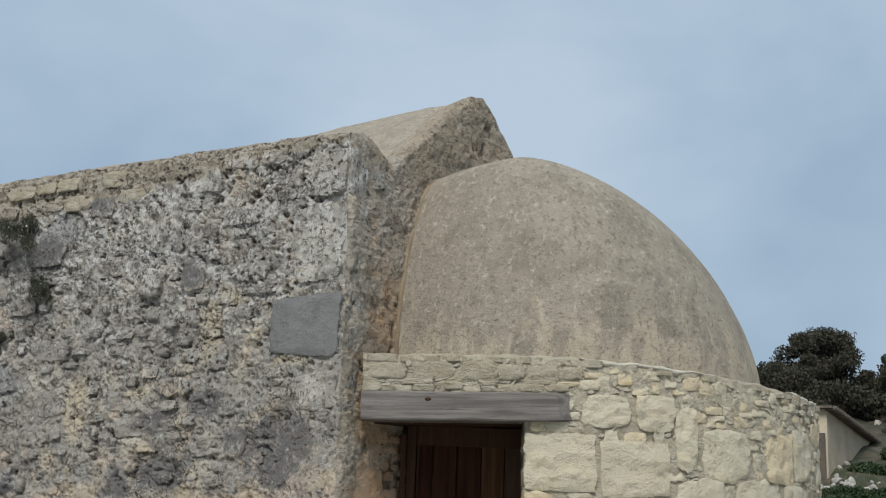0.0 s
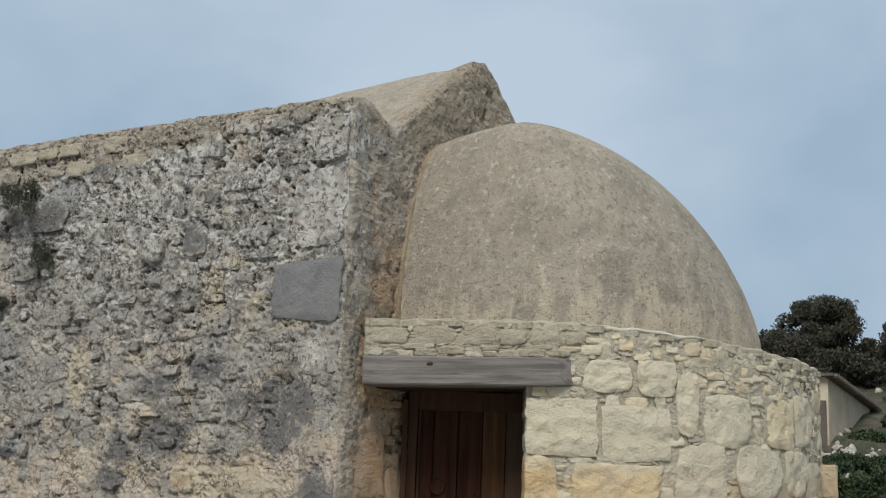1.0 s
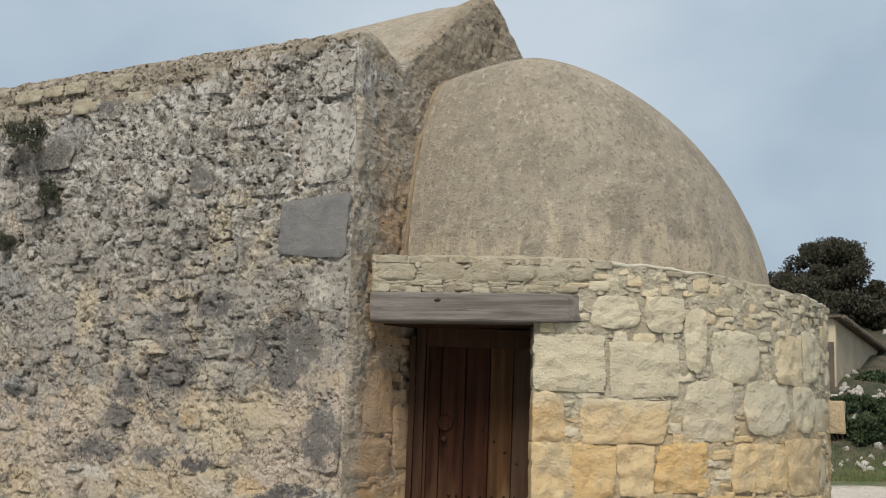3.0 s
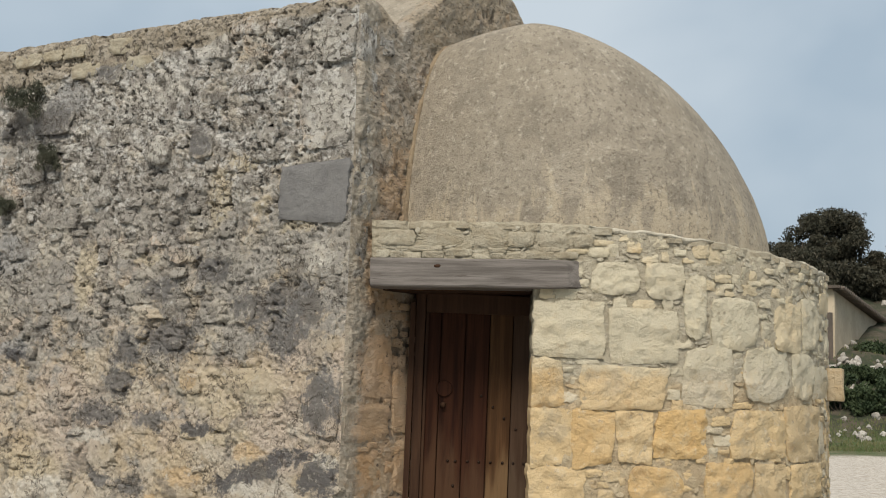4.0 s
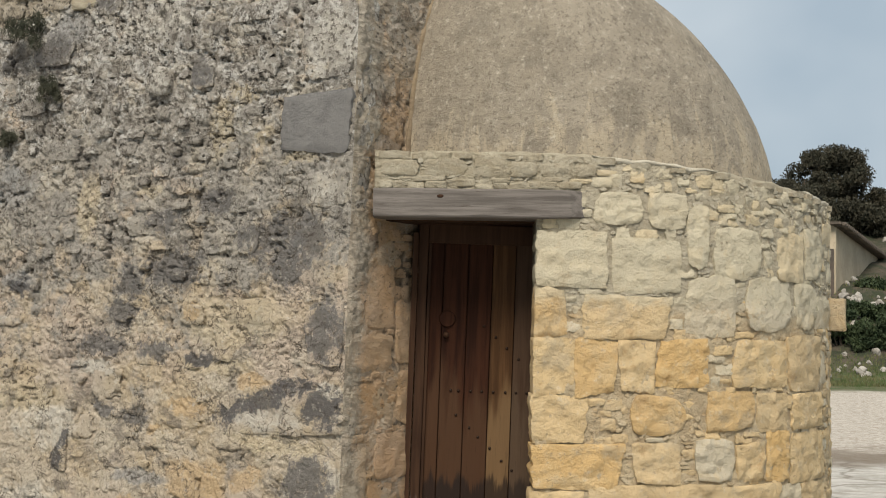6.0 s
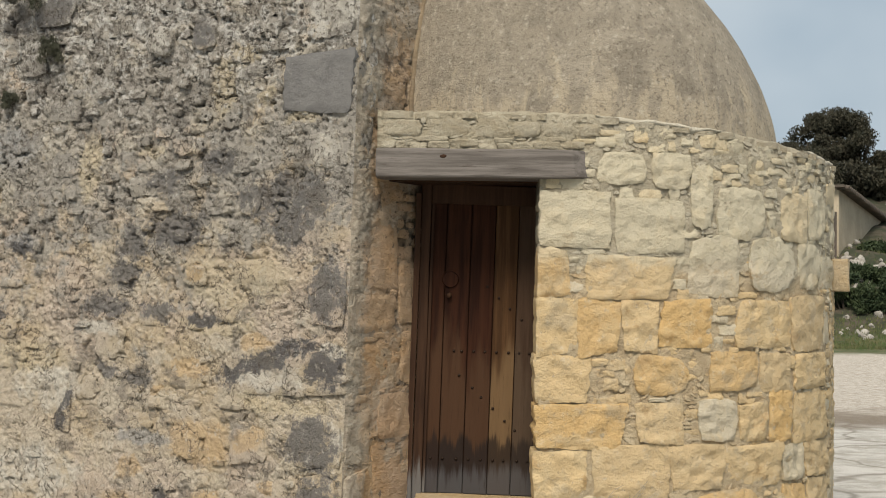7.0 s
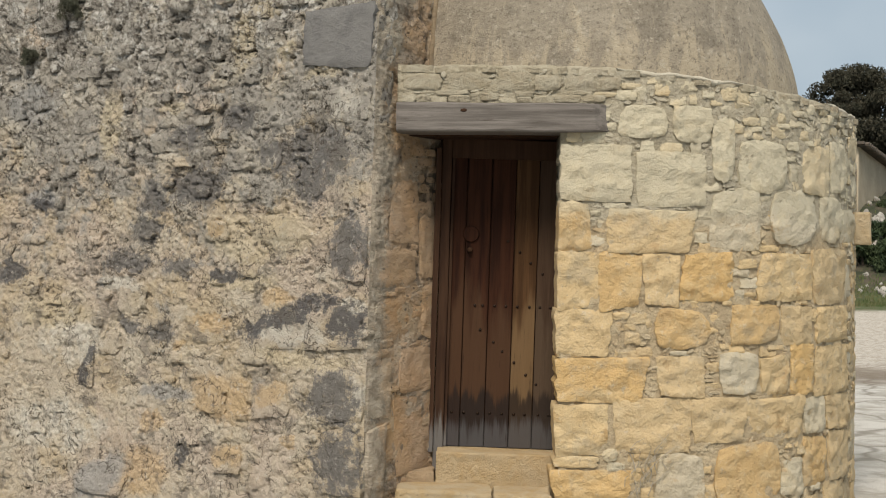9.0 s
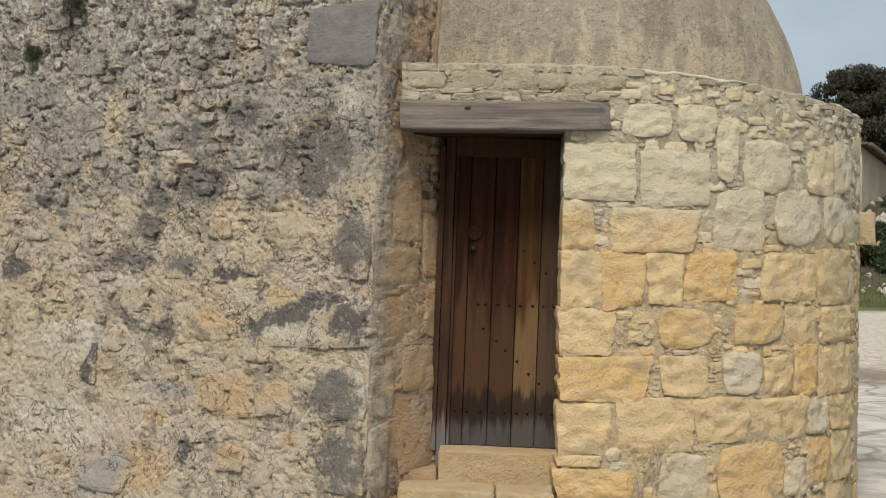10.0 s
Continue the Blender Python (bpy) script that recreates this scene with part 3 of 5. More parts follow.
def crust_relief(u, z, k=0, depth=0.05):
    """Relief of old rubble half buried in crumbled mortar: stones, chips, curled crevices and pits."""
    wu = u + 0.045 * fractal(u * 6, z * 6, 3, k + 11) + 0.018 * fractal(u * 23, z * 23, 2, k + 15)
    wz = z + 0.045 * fractal(u * 6, z * 6, 3, k + 23) + 0.018 * fractal(u * 23, z * 23, 2, k + 27)
    gap, tag = rubble_cells(wu / 0.23, wz / 0.15, k)
    gap2, tag2 = rubble_cells(wu / 0.085, wz / 0.060, k + 40)
    stone = np.clip(gap / 0.16, 0, 1) ** 0.5 * (0.15 + 0.85 * tag)
    chip = np.clip(gap2 / 0.22, 0, 1) ** 0.5 * (0.1 + 0.9 * tag2)
    cover = np.clip(0.5 + 1.5 * fractal(u * 1.5, z * 1.5, 3, k + 60), 0, 1)
    mortar = 0.18 + 0.42 * cover + 0.30 * fractal(u * 5, z * 5, 4, k + 64)
    body = np.maximum(0.55 * stone + 0.30 * chip, mortar + 0.14 * chip)
    curl = np.abs(fractal(u * 7.5, z * 9, 4, k + 83))
    crevice = np.clip(1 - curl / 0.045, 0, 1) * np.clip(0.4 + 2.4 * fractal(u * 2.4, z * 2.4, 2, k + 87), 0, 1)
    pits = np.clip(fractal(u * 15, z * 17, 3, k + 95, 0.7) - 0.26, 0, 0.5) * (0.7 + 0.8 * np.clip((z - 1.5) / 2, 0, 1))
    h = body + 0.42 * fractal(u * 26, z * 28, 3, k + 80, 0.65) - 0.42 * crevice - 1.7 * pits
    return (h - 0.55) * depth + 0.03 * fractal(u * 1.7, z * 1.7, 2, k + 70), np.where(stone * 0.55 + 0.3 * chip > mortar, tag, 0.45 + 0.0 * tag), np.clip(0.45 + 0.75 * h, 0, 1)


def grid_faces(rows, cols):
    i = np.arange(rows - 1)[:, None] * cols + np.arange(cols - 1)[None, :]
    return np.stack([i, i + 1, i + cols + 1, i + cols], -1).reshape(-1, 4).tolist()


def empty(name, label, category, kind="", group=""):
    return tagged(new(name), label=label, category=category, kind=kind, group=group)


# ---- roof line ----
def vault_profile(s):
    """Height of the roof across the nave: parapet, valley, steep vault with a rounded ridge."""
    across = (0.0, 0.17, 0.39, 0.57, 0.96, 1.28, 1.52, 1.68, 1.83, 1.97, 2.13, 2.30, 2.80, 3.10, NAVE_WIDTH)
    heights = (WALL_TOP, 4.37, 4.32, 4.24, 4.525, 4.765, 4.92, 4.985, 5.01, 4.955, 4.80, 4.65, 4.22, 4.25, WALL_TOP)
    return np.interp(s, across, heights)


# ---- ground ----
def ground_height(x, y):
    knots = [(-400, 0), (46, 0.0), (51, 0.1), (54, 0.5), (57, 1.8), (60, 3.5), (66, 5.0), (80, 8.3), (110, 9.6), (400, 12), (2500, 12)]
    z = np.interp(y, [a for a, _ in knots], [b for _, b in knots])
    rough = np.clip((y - 50) / 8, 0, 1)
    z = z - 0.45 * np.clip((-x - 0.9) / 1.2, 0, 1) * np.clip((60 - y) / 40, 0, 1)
    return z + rough * 0.5 * fractal(x * 0.35, y * 0.35, 3, 7) + 0.03 * fractal(x * 0.6, y * 0.6, 3, 3) * np.clip((y - 4) / 5, 0.2, 1)


def ground_material():
    n = Nodes("ground")
    at = n.place()
    sep = n.t.nodes.new("ShaderNodeSeparateXYZ")
    n.t.links.new(at, sep.inputs[0])
    far = n.math("ADD", sep.outputs["Y"], n.math("MULTIPLY", n.noise(0.5, 4, 0.6, 0.3, at), 5.0))
    bent = n.t.nodes.new("ShaderNodeTexNoise")
    n.t.links.new(at, bent.inputs["Vector"])
    bent.inputs["Scale"].default_value, bent.inputs["Detail"].default_value = 0.9, 6.0
    slab = n.mix(n.ramp(n.noise(2.2, 6, 0.65, 0.6, at), 0.4, 0.62), (0.52, 0.50, 0.46), (0.38, 0.36, 0.32))
    slab = n.mix(n.ramp(n.cells(0.9, "Distance", "DISTANCE_TO_EDGE", n.mix(0.45, at, bent.outputs["Color"])), 0.0, 0.03, 0.7, 0), slab, (0.17, 0.15, 0.12))
    slab = n.mix(n.ramp(n.noise(0.8, 8, 0.75, 0.3, at), 0.50, 0.62, 0, 0.6), slab, (0.25, 0.23, 0.19))
    gravel = n.mix(n.ramp(n.noise(7.0, 7, 0.8, 0.2, at), 0.42, 0.58), (0.54, 0.50, 0.44), (0.33, 0.29, 0.24))
    gravel = n.mix(n.ramp(n.noise(1.6, 9, 0.85, 0.2, at), 0.52, 0.62, 0, 0.6), gravel, (0.25, 0.20, 0.155))
    grass = n.mix(n.ramp(n.noise(2.2, 6, 0.7, 0.2, at), 0.4, 0.62), (0.055, 0.085, 0.028), (0.12, 0.11, 0.06))
    soil = n.mix(n.ramp(n.noise(1.2, 7, 0.7, 0.2, at), 0.42, 0.62), (0.035, 0.042, 0.024), (0.085, 0.07, 0.052))
    base = n.mix(n.ramp(far, 22.8, 24.0), slab, gravel)
    base = n.mix(n.math("MULTIPLY", n.ramp(far, 22.0, 23.4), n.ramp(far, 24.4, 26.0, 0.85, 0.0)), base, (0.17, 0.135, 0.10))
    base = n.mix(n.ramp(far, 48.0, 50.5), base, grass)
    base = n.mix(n.ramp(far, 54.5, 57.5), base, soil)
    grain = n.math("ADD", n.noise(22, 7, 0.7, 0.2, at), n.math("MULTIPLY", n.noise(3, 5, 0.6, 0.2, at), 2))
    return n.done(base, 0.95, grain, 0.7, 0.05)


M_GROUND = ground_material()
gx = np.concatenate([-np.geomspace(1500, 30, 10), np.linspace(-20, 8, 29), np.linspace(8.5, 32, 60), np.geomspace(34, 1500, 12)])
gy = np.concatenate([-np.geomspace(1500, 20, 8), np.linspace(-12, 44, 60), np.linspace(44.5, 90, 110), np.geomspace(92, 2400, 14)])
GX, GY = np.meshgrid(gx, gy)
GZ = ground_height(GX, GY)
ground = new("ground", mesh_of("ground", np.stack([GX, GY, GZ], -1).reshape(-1, 3), grid_faces(len(gy), len(gx)), M_GROUND))
tagged(ground, "pale gravel and stone ground rising to a grassy bank", "ground", kind="structure")


# ---- nave ----
nave = tagged(new("nave"), "old stone chapel nave with lichened rubble walls and vaulted roof", "chapel", kind="structure")


def wall_sheet(name, origin, run, face, us, zs_of, k, material, size, depth, label, other=None, rows=200, lean=None):
    """A rough wall face swept along run, zs_of(u) giving its top; closed behind by a thick back."""
    v = np.linspace(0, 1, rows)
    U, V = np.meshgrid(us, v)
    TOP = zs_of(U)
    Z = -0.8 + V * (TOP + 0.8)
    H, tag, rel = crust_relief(U, Z, k, depth) if size is None else rubble_relief(U, Z, k, size, depth)
    H = H * (0.65 + 0.35 * np.clip((Z - 0.6) / 1.8, 0, 1))
    edge = np.clip((TOP - Z) / 0.05, 0, 1)
    side = np.clip(U / 0.05, 0, 1)
    H = (H - 0.03 * (1 - edge)) * (side if other is not None else 1)
    Z = Z + (1 - edge) * 0.018 * fractal(U * 7, Z * 0 + k, 3, k)
    o, r, f = np.array(origin), np.array(run), np.array(face)
    P = o + U[..., None] * r + H[..., None] * f
    if other is not None:
        P = P + ((1 - side) * 0.03 * (fractal(0 * Z + 3.3, Z * 4, 4, 77) - 0.25))[..., None] * (f + np.array(other))
    if lean is not None:
        P = P + (batter(Z) * lean(U))[..., None] * np.array(ACROSS)
    P[..., 2] += Z
    cols = len(us)
    verts = P.reshape(-1, 3).tolist()
    faces = grid_faces(rows, cols)
    back = o + np.maximum(us, 0.24 if lean is not None else 0.0)[:, None] * r - 0.30 * f
    b0 = len(verts)
    for i, u in enumerate(us):
        verts.append((*back[i][:2], float(zs_of(np.array([u]))[0]) - 0.06))
    for i, u in enumerate(us):
        verts.append((*back[i][:2], -0.8))
    t0 = (rows - 1) * cols
    for i in range(cols - 1):
        faces.append((t0 + i, t0 + i + 1, b0 + i + 1, b0 + i))
        faces.append((b0 + i, b0 + i + 1, b0 + cols + i + 1, b0 + cols + i))
    n_extra = 2 * cols
    me = mesh_of(name, verts, faces, material, True, {
        "cell": np.concatenate([tag.ravel(), np.full(n_extra, 0.5)]),
        "relief": np.concatenate([rel.ravel(), np.full(n_extra, 0.6)])})
    return part(name, me, nave, label)


us_front = np.concatenate([np.linspace(0.0, 3.7, 520), np.linspace(3.75, NAVE_LENGTH, 60)])
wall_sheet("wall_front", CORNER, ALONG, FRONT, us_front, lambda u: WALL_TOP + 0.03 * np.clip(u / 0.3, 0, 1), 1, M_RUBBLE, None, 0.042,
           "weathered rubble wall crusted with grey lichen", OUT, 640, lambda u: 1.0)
us_end = np.linspace(0.0, NAVE_WIDTH, 300)
wall_sheet("wall_end", CORNER, ACROSS, OUT, us_end, vault_profile, 5, M_END, 0.20, 0.014,
           "shaded rubble end wall with brown stains", FRONT, 420, lambda u: np.clip(1 - u / 0.8, 0, 1))
us_back = np.linspace(0.0, NAVE_LENGTH, 40)
wall_sheet("wall_back", CORNER + ACROSS * NAVE_WIDTH, ALONG, -FRONT, us_back, lambda u: WALL_TOP + 0.0 * u, 9, M_RUBBLE, 0.17, 0.02, "")
us_west = np.linspace(0.0, NAVE_WIDTH, 40)
wall_sheet("wall_west", CORNER + ALONG * NAVE_LENGTH, ACROSS, -OUT, us_west, vault_profile, 12, M_RUBBLE, 0.17, 0.02, "")

# vaulted roof, rendered with lime, just inside the faces of the walls
rs = np.linspace(0.18, NAVE_WIDTH - 0.09, 110)
ru = np.linspace(0.09, NAVE_LENGTH - 0.05, 160)
RU, RS = np.meshgrid(ru, rs)
RZ = vault_profile(RS) - 0.022 - 0.10 * np.clip(RU / 1.5, 0, 1) * np.clip((RS - 0.5) / 0.5, 0, 1) + 0.02 * np.clip((RS - 0.1) / 0.3, 0, 1) * np.clip((RU - 0.09) / 0.3, 0, 1) + 0.02 * fractal(RU * 1.1, RS * 1.1, 3, 30) + 0.010 * fractal(RU * 6, RS * 6, 3, 34)
RP = np.array(CORNER) + RU[..., None] * np.array(ALONG) + RS[..., None] * np.array(ACROSS)
RP[..., 2] += RZ
part("roof", mesh_of("roof", RP.reshape(-1, 3), grid_faces(len(rs), len(ru)), M_VAULT), nave, "pale lime-plastered vault roof")


# ---- apse: low round wall, dome, doorway ----
apse = tagged(new("apse"), "low round apse wall of ochre limestone blocks", "apse", kind="structure")


def apse_point(u, out=0.0):
    """Plan of the round wall: straight along the doorway, then a circle. Gives the place and the way out."""
    phi = max(0.0, (u - APSE_X) / APSE_R)
    x0 = min(u, APSE_X)
    d = (math.sin(phi), -math.cos(phi))
    shrink = 0.45 * max(0.0, min(1.0, (phi - 1.75) / 1.0))
    r = APSE_R - shrink + out
    return (x0 + r * d[0], APSE_FACE + APSE_R + r * d[1]), d


def apse_top(u):
    return 2.90 - 0.05 * min(1, max(0, (u - 0.7) / 0.6)) - 0.15 * min(1, max(0, (u - 1.3) / 1.7)) + 0.007 * math.sin(u * 9) * math.sin(u * 23)


def curved_wall(name, u0, u1, z0, material, step=0.02, thick=0.42):
    us = np.arange(u0, u1 + 1e-6, step)
    rows = 120
    tops = np.array([apse_top(u) for u in us])
    V = np.linspace(0, 1, rows)[:, None]
    Z = z0 + V * (tops[None, :] - z0)
    U = np.broadcast_to(us[None, :], Z.shape)
    H, tag, rel = rubble_relief(U, Z, 21, 0.10, 0.014, 0.006)
    H = H - 0.005 - 0.02 * (1 - np.clip((tops[None, :] - Z) / 0.04, 0, 1))
    verts = []
    for i in range(rows):
        for j, u in enumerate(us):
            (x, y), _ = apse_point(u, H[i, j])
            verts.append((x, y, Z[i, j]))
    cols = len(us)
    faces = grid_faces(rows, cols)
    b = len(verts)
    for zz in (1, 0):
        for j, u in enumerate(us):
            (x, y), _ = apse_point(u, -thick)
            verts.append((x, y, tops[j] + 0.02 if zz else z0))
    t = (rows - 1) * cols
    for j in range(cols - 1):
        faces.append((t + j, t + j + 1, b + j + 1, b + j))
        faces.append((b + j, b + j + 1, b + cols + j + 1, b + cols + j))
        faces.append((b + cols + j, b + cols + j + 1, j + 1, j))
    for j in (0, cols - 1):
        faces.append(tuple([i * cols + j for i in range(rows)] + [b + j, b + cols + j]))
    return part(name, mesh_of(name, verts, faces, material, True), apse)


curved_wall("masonry", 0.585, APSE_X + APSE_R * 2.75, -0.25, M_MORTAR)
curved_wall("masonry_over_door", -0.44, 0.61, 2.655, M_MORTAR)

# ledge between the wall's head and the dome
bm = bmesh.new()
ring = [bm.verts.new((*apse_point(u, -0.30)[0], 2.72)) for u in np.linspace(-0.45, APSE_X + APSE_R * 2.7, 60)]
bm.faces.new(ring)
part("ledge", bm_mesh("ledge", bm, M_MORTAR), apse)

# dome
DOME_BASE, DOME_TIP = (0.795, 10.827), (0.601, 9.655)
DOME_R, DOME_H, DOME_Q = 1.647, 1.724, 1.88
kk = np.sin(np.linspace(0, 1, 110) * math.pi / 2)[::-1]
pp = np.linspace(math.pi, 3 * math.pi, 241)
K, PH = np.meshgrid(kk, pp, indexing="ij")
DZ = 2.6 + DOME_H * (1 - np.clip(K, 0, 1) ** DOME_Q) ** (1 / DOME_Q)
lump = 0.016 * fractal(PH * 3, DZ * 3, 3, 50) * np.clip(K * 2, 0, 1) 
DX = DOME_BASE[0] * K + DOME_TIP[0] * (1 - K) + (DOME_R + lump) * K * np.sin(PH)
DY = DOME_BASE[1] * K + DOME_TIP[1] * (1 - K) - (DOME_R + lump) * K * np.cos(PH)
toward = (DX - (DOME_BASE[0] * K + DOME_TIP[0] * (1 - K))) * OUT.x + (DY - (DOME_BASE[1] * K + DOME_TIP[1] * (1 - K))) * OUT.y
toward = np.minimum(toward, 0) * 0.7
DX, DY = DX + OUT.x * toward, DY + OUT.y * toward
dome_me = mesh_of("dome", np.stack([DX, DY, DZ], -1).reshape(-1, 3), grid_faces(len(kk), len(pp)), M_DOME)
bm = bmesh.new()
bm.from_mesh(dome_me)
inside = [v for v in bm.verts if (v.co - CORNER).dot(OUT) < -0.22]
bmesh.ops.delete(bm, geom=inside, context="VERTS")
bm.to_mesh(dome_me)
bm.free()
seam = []
for i in range(len(kk)):
    off = (DX[i] - CORNER.x) * OUT.x + (DY[i] - CORNER.y) * OUT.y
    for j in range(1, len(pp)):
        if off[j - 1] < 0.0 <= off[j] and DZ[i, j] < 4.27:
            t = off[j - 1] / (off[j - 1] - off[j])
            seam.append(tuple(a[i, j - 1] + (a[i, j] - a[i, j - 1]) * t for a in (DX, DY, DZ)))
            break
dome = tagged(new("dome", dome_me), "smooth tan plaster half dome with rain streaks", "dome", kind="structure")


def seam_fillet():
    """Uneven bead of lime mortar sealing the dome against the end wall."""
    verts, faces = [], []
    pts = seam[::2]
    for i, p in enumerate(pts):
        r = 0.022 + 0.012 * noise.noise((p[2] * 9, 1.0, 0.0))
        for k in range(9):
            a = math.pi * 2 * k / 9
            c = Vector(p) + OUT * (r * math.cos(a)) + ACROSS * (r * math.sin(a))
            c += noise.noise_vector(c * 14) * 0.008
            verts.append(tuple(c))
    for i in range(len(pts) - 1):
        for k in range(9):
            faces.append((i * 9 + k, i * 9 + (k + 1) % 9, (i + 1) * 9 + (k + 1) % 9, (i + 1) * 9 + k))
    part("mortar_fillet", mesh_of("mortar_fillet", verts, faces, M_FILLET), dome, "tan mortar bead between dome and wall")


seam_fillet()

# ---- stones: each a rough block of its own, set into a wall ----
def stone_mesh(name, place, u0, u1, z0, z1, proud, material, seed, deep=0.05, n=6, round_=0.16, rough=0.012, attrs=None, jag=0.11, chip=0.012):
    """A hewn block between u0..u1 and z0..z1 of a wall; place(u, z, out) gives points of that wall."""
    rnd = random.Random(seed)
    ox, oz = rnd.uniform(0, 90), rnd.uniform(0, 90)
    cu, cz, hu, hz = (u0 + u1) / 2, (z0 + z1) / 2, (u1 - u0) / 2, (z1 - z0) / 2
    skew = [rnd.uniform(-0.10, 0.10) for _ in range(4)]
    tilt_u, tilt_z = rnd.uniform(-0.5, 0.5) * rough, rnd.uniform(-0.5, 0.5) * rough
    verts, faces, rim = [], [], {}
    for j in range(n + 1):
        for i in range(n + 1):
            a, b = -1 + 2 * i / n, -1 + 2 * j / n
            edge = max(abs(a), abs(b))
            ca, cb = a * (1 - round_ * b * b), b * (1 - round_ * a * a)
            ca += skew[0] * b * a + jag * noise.fractal((ox + a * 1.9, oz + b * 1.9, 1.0), 0.7, 2.0, 3) + skew[2] * 0.5 * b
            cb += skew[1] * a * b + jag * noise.fractal((ox + a * 1.9, oz + b * 1.9, 7.0), 0.7, 2.0, 3) + skew[3] * 0.4 * a
            h = proud + tilt_u * a + tilt_z * b + rough * (noise.fractal((ox + cu + ca * hu * 11, oz + cb * hz * 11, 3.0), 0.6, 2.1, 4) + 0.5 * abs(noise.noise((oz + ca * hu * 14, ox + cb * hz * 18, 9.0))))
            if edge > 0.999:
                h = h * 0.75 - chip * abs(noise.noise((ox + a * 3.1, oz + b * 3.1, 4.0)))
                rim[(i, j)] = (cu + ca * hu, cz + cb * hz, h)
            verts.append(place(cu + ca * hu, cz + cb * hz, h))
    for j in range(n):
        for i in range(n):
            q = j * (n + 1) + i
            faces.append((q, q + 1, q + n + 2, q + n + 1))
    loop = [(i, 0) for i in range(n)] + [(n, j) for j in range(n)] + [(i, n) for i in range(n, 0, -1)] + [(0, j) for j in range(n, 0, -1)]
    base, m = len(verts), len(loop)
    for key in loop:
        u, z, h = rim[key]
        verts.append(place(u, z, h))
        verts.append(place(u, z, -deep))
    for k in range(m):
        q, r = base + 2 * k, base + 2 * ((k + 1) % m)
        faces.append((r, q, q + 1, r + 1))
    return mesh_of(name, verts, faces, material, True, {k: [v] * len(verts) for k, v in (attrs or {}).items()})


def on_apse(u, z, out):
    (x, y), _ = apse_point(u, out)
    return (x, y, z)


def on_front(u, z, out):
    p = CORNER + ALONG * u + FRONT * (out - batter(z))
    return (p.x, p.y, z)


def on_end(s, z, out):
    p = CORNER + ACROSS * (s + batter(z) * max(0.0, 1 - s / 0.8)) + OUT * out
    return (p.x, p.y, z)


# ---- doorway ----
# the door, its frame and the steps lean a little to one side
LEANING = Matrix.Translation((0.25, 0, 1.4)) @ Matrix.Rotation(radians(1.5), 4, "Y") @ Matrix.Translation((-0.25, 0, -1.4))


def lintel():
    ob = empty("door_lintel", "weathered grey timber beam over the doorway", "beam")
    bm = bmesh.new()
    xs = np.linspace(-0.445, 0.90, 24)
    for x in xs:
        t = max(0.0, (x - 0.775) / 0.125)
        y0 = 9.035 + 0.085 * t
        wob = 0.0015 * math.sin(x * 9)
        ring = [(x, y0 + 0.006, 2.478 + wob), (x + 0.02 * (t > 0), y0, 2.488 + wob), (x, y0, 2.646 - wob), (x, y0 + 0.008, 2.656 - wob), (x, 9.33, 2.656), (x, 9.33, 2.478)]
        vs = [bm.verts.new(v) for v in ring]
        if x > xs[0]:
            for k in range(6):
                bm.faces.new((prev[k], prev[(k + 1) % 6], vs[(k + 1) % 6], vs[k]))
        else:
            bm.faces.new(vs)
        prev = vs
    bm.faces.new(prev[::-1])
    part("beam", bm_mesh("beam", bm, M_LINTEL), ob)
    bm = bmesh.new()
    bmesh.ops.create_icosphere(bm, subdivisions=2, radius=1.0)
    for v in bm.verts:
        k = 1 + 0.3 * noise.noise(v.co * 2.2)
        v.co = Vector((v.co.x * 0.022 * k, v.co.y * 0.004, v.co.z * 0.011 * k))
    part("knot", bm_mesh("knot", bm, M_FRAME, True), ob, "dark knot in the beam").location = (-0.025, 9.035, 2.608)
    part("inner_beam", worn_box("inner_beam", (-0.40, 9.335, 2.47), (0.95, 9.72, 2.60), M_FRAME, 0.006), ob, "dark inner beam behind the face")
    return ob


lintel()


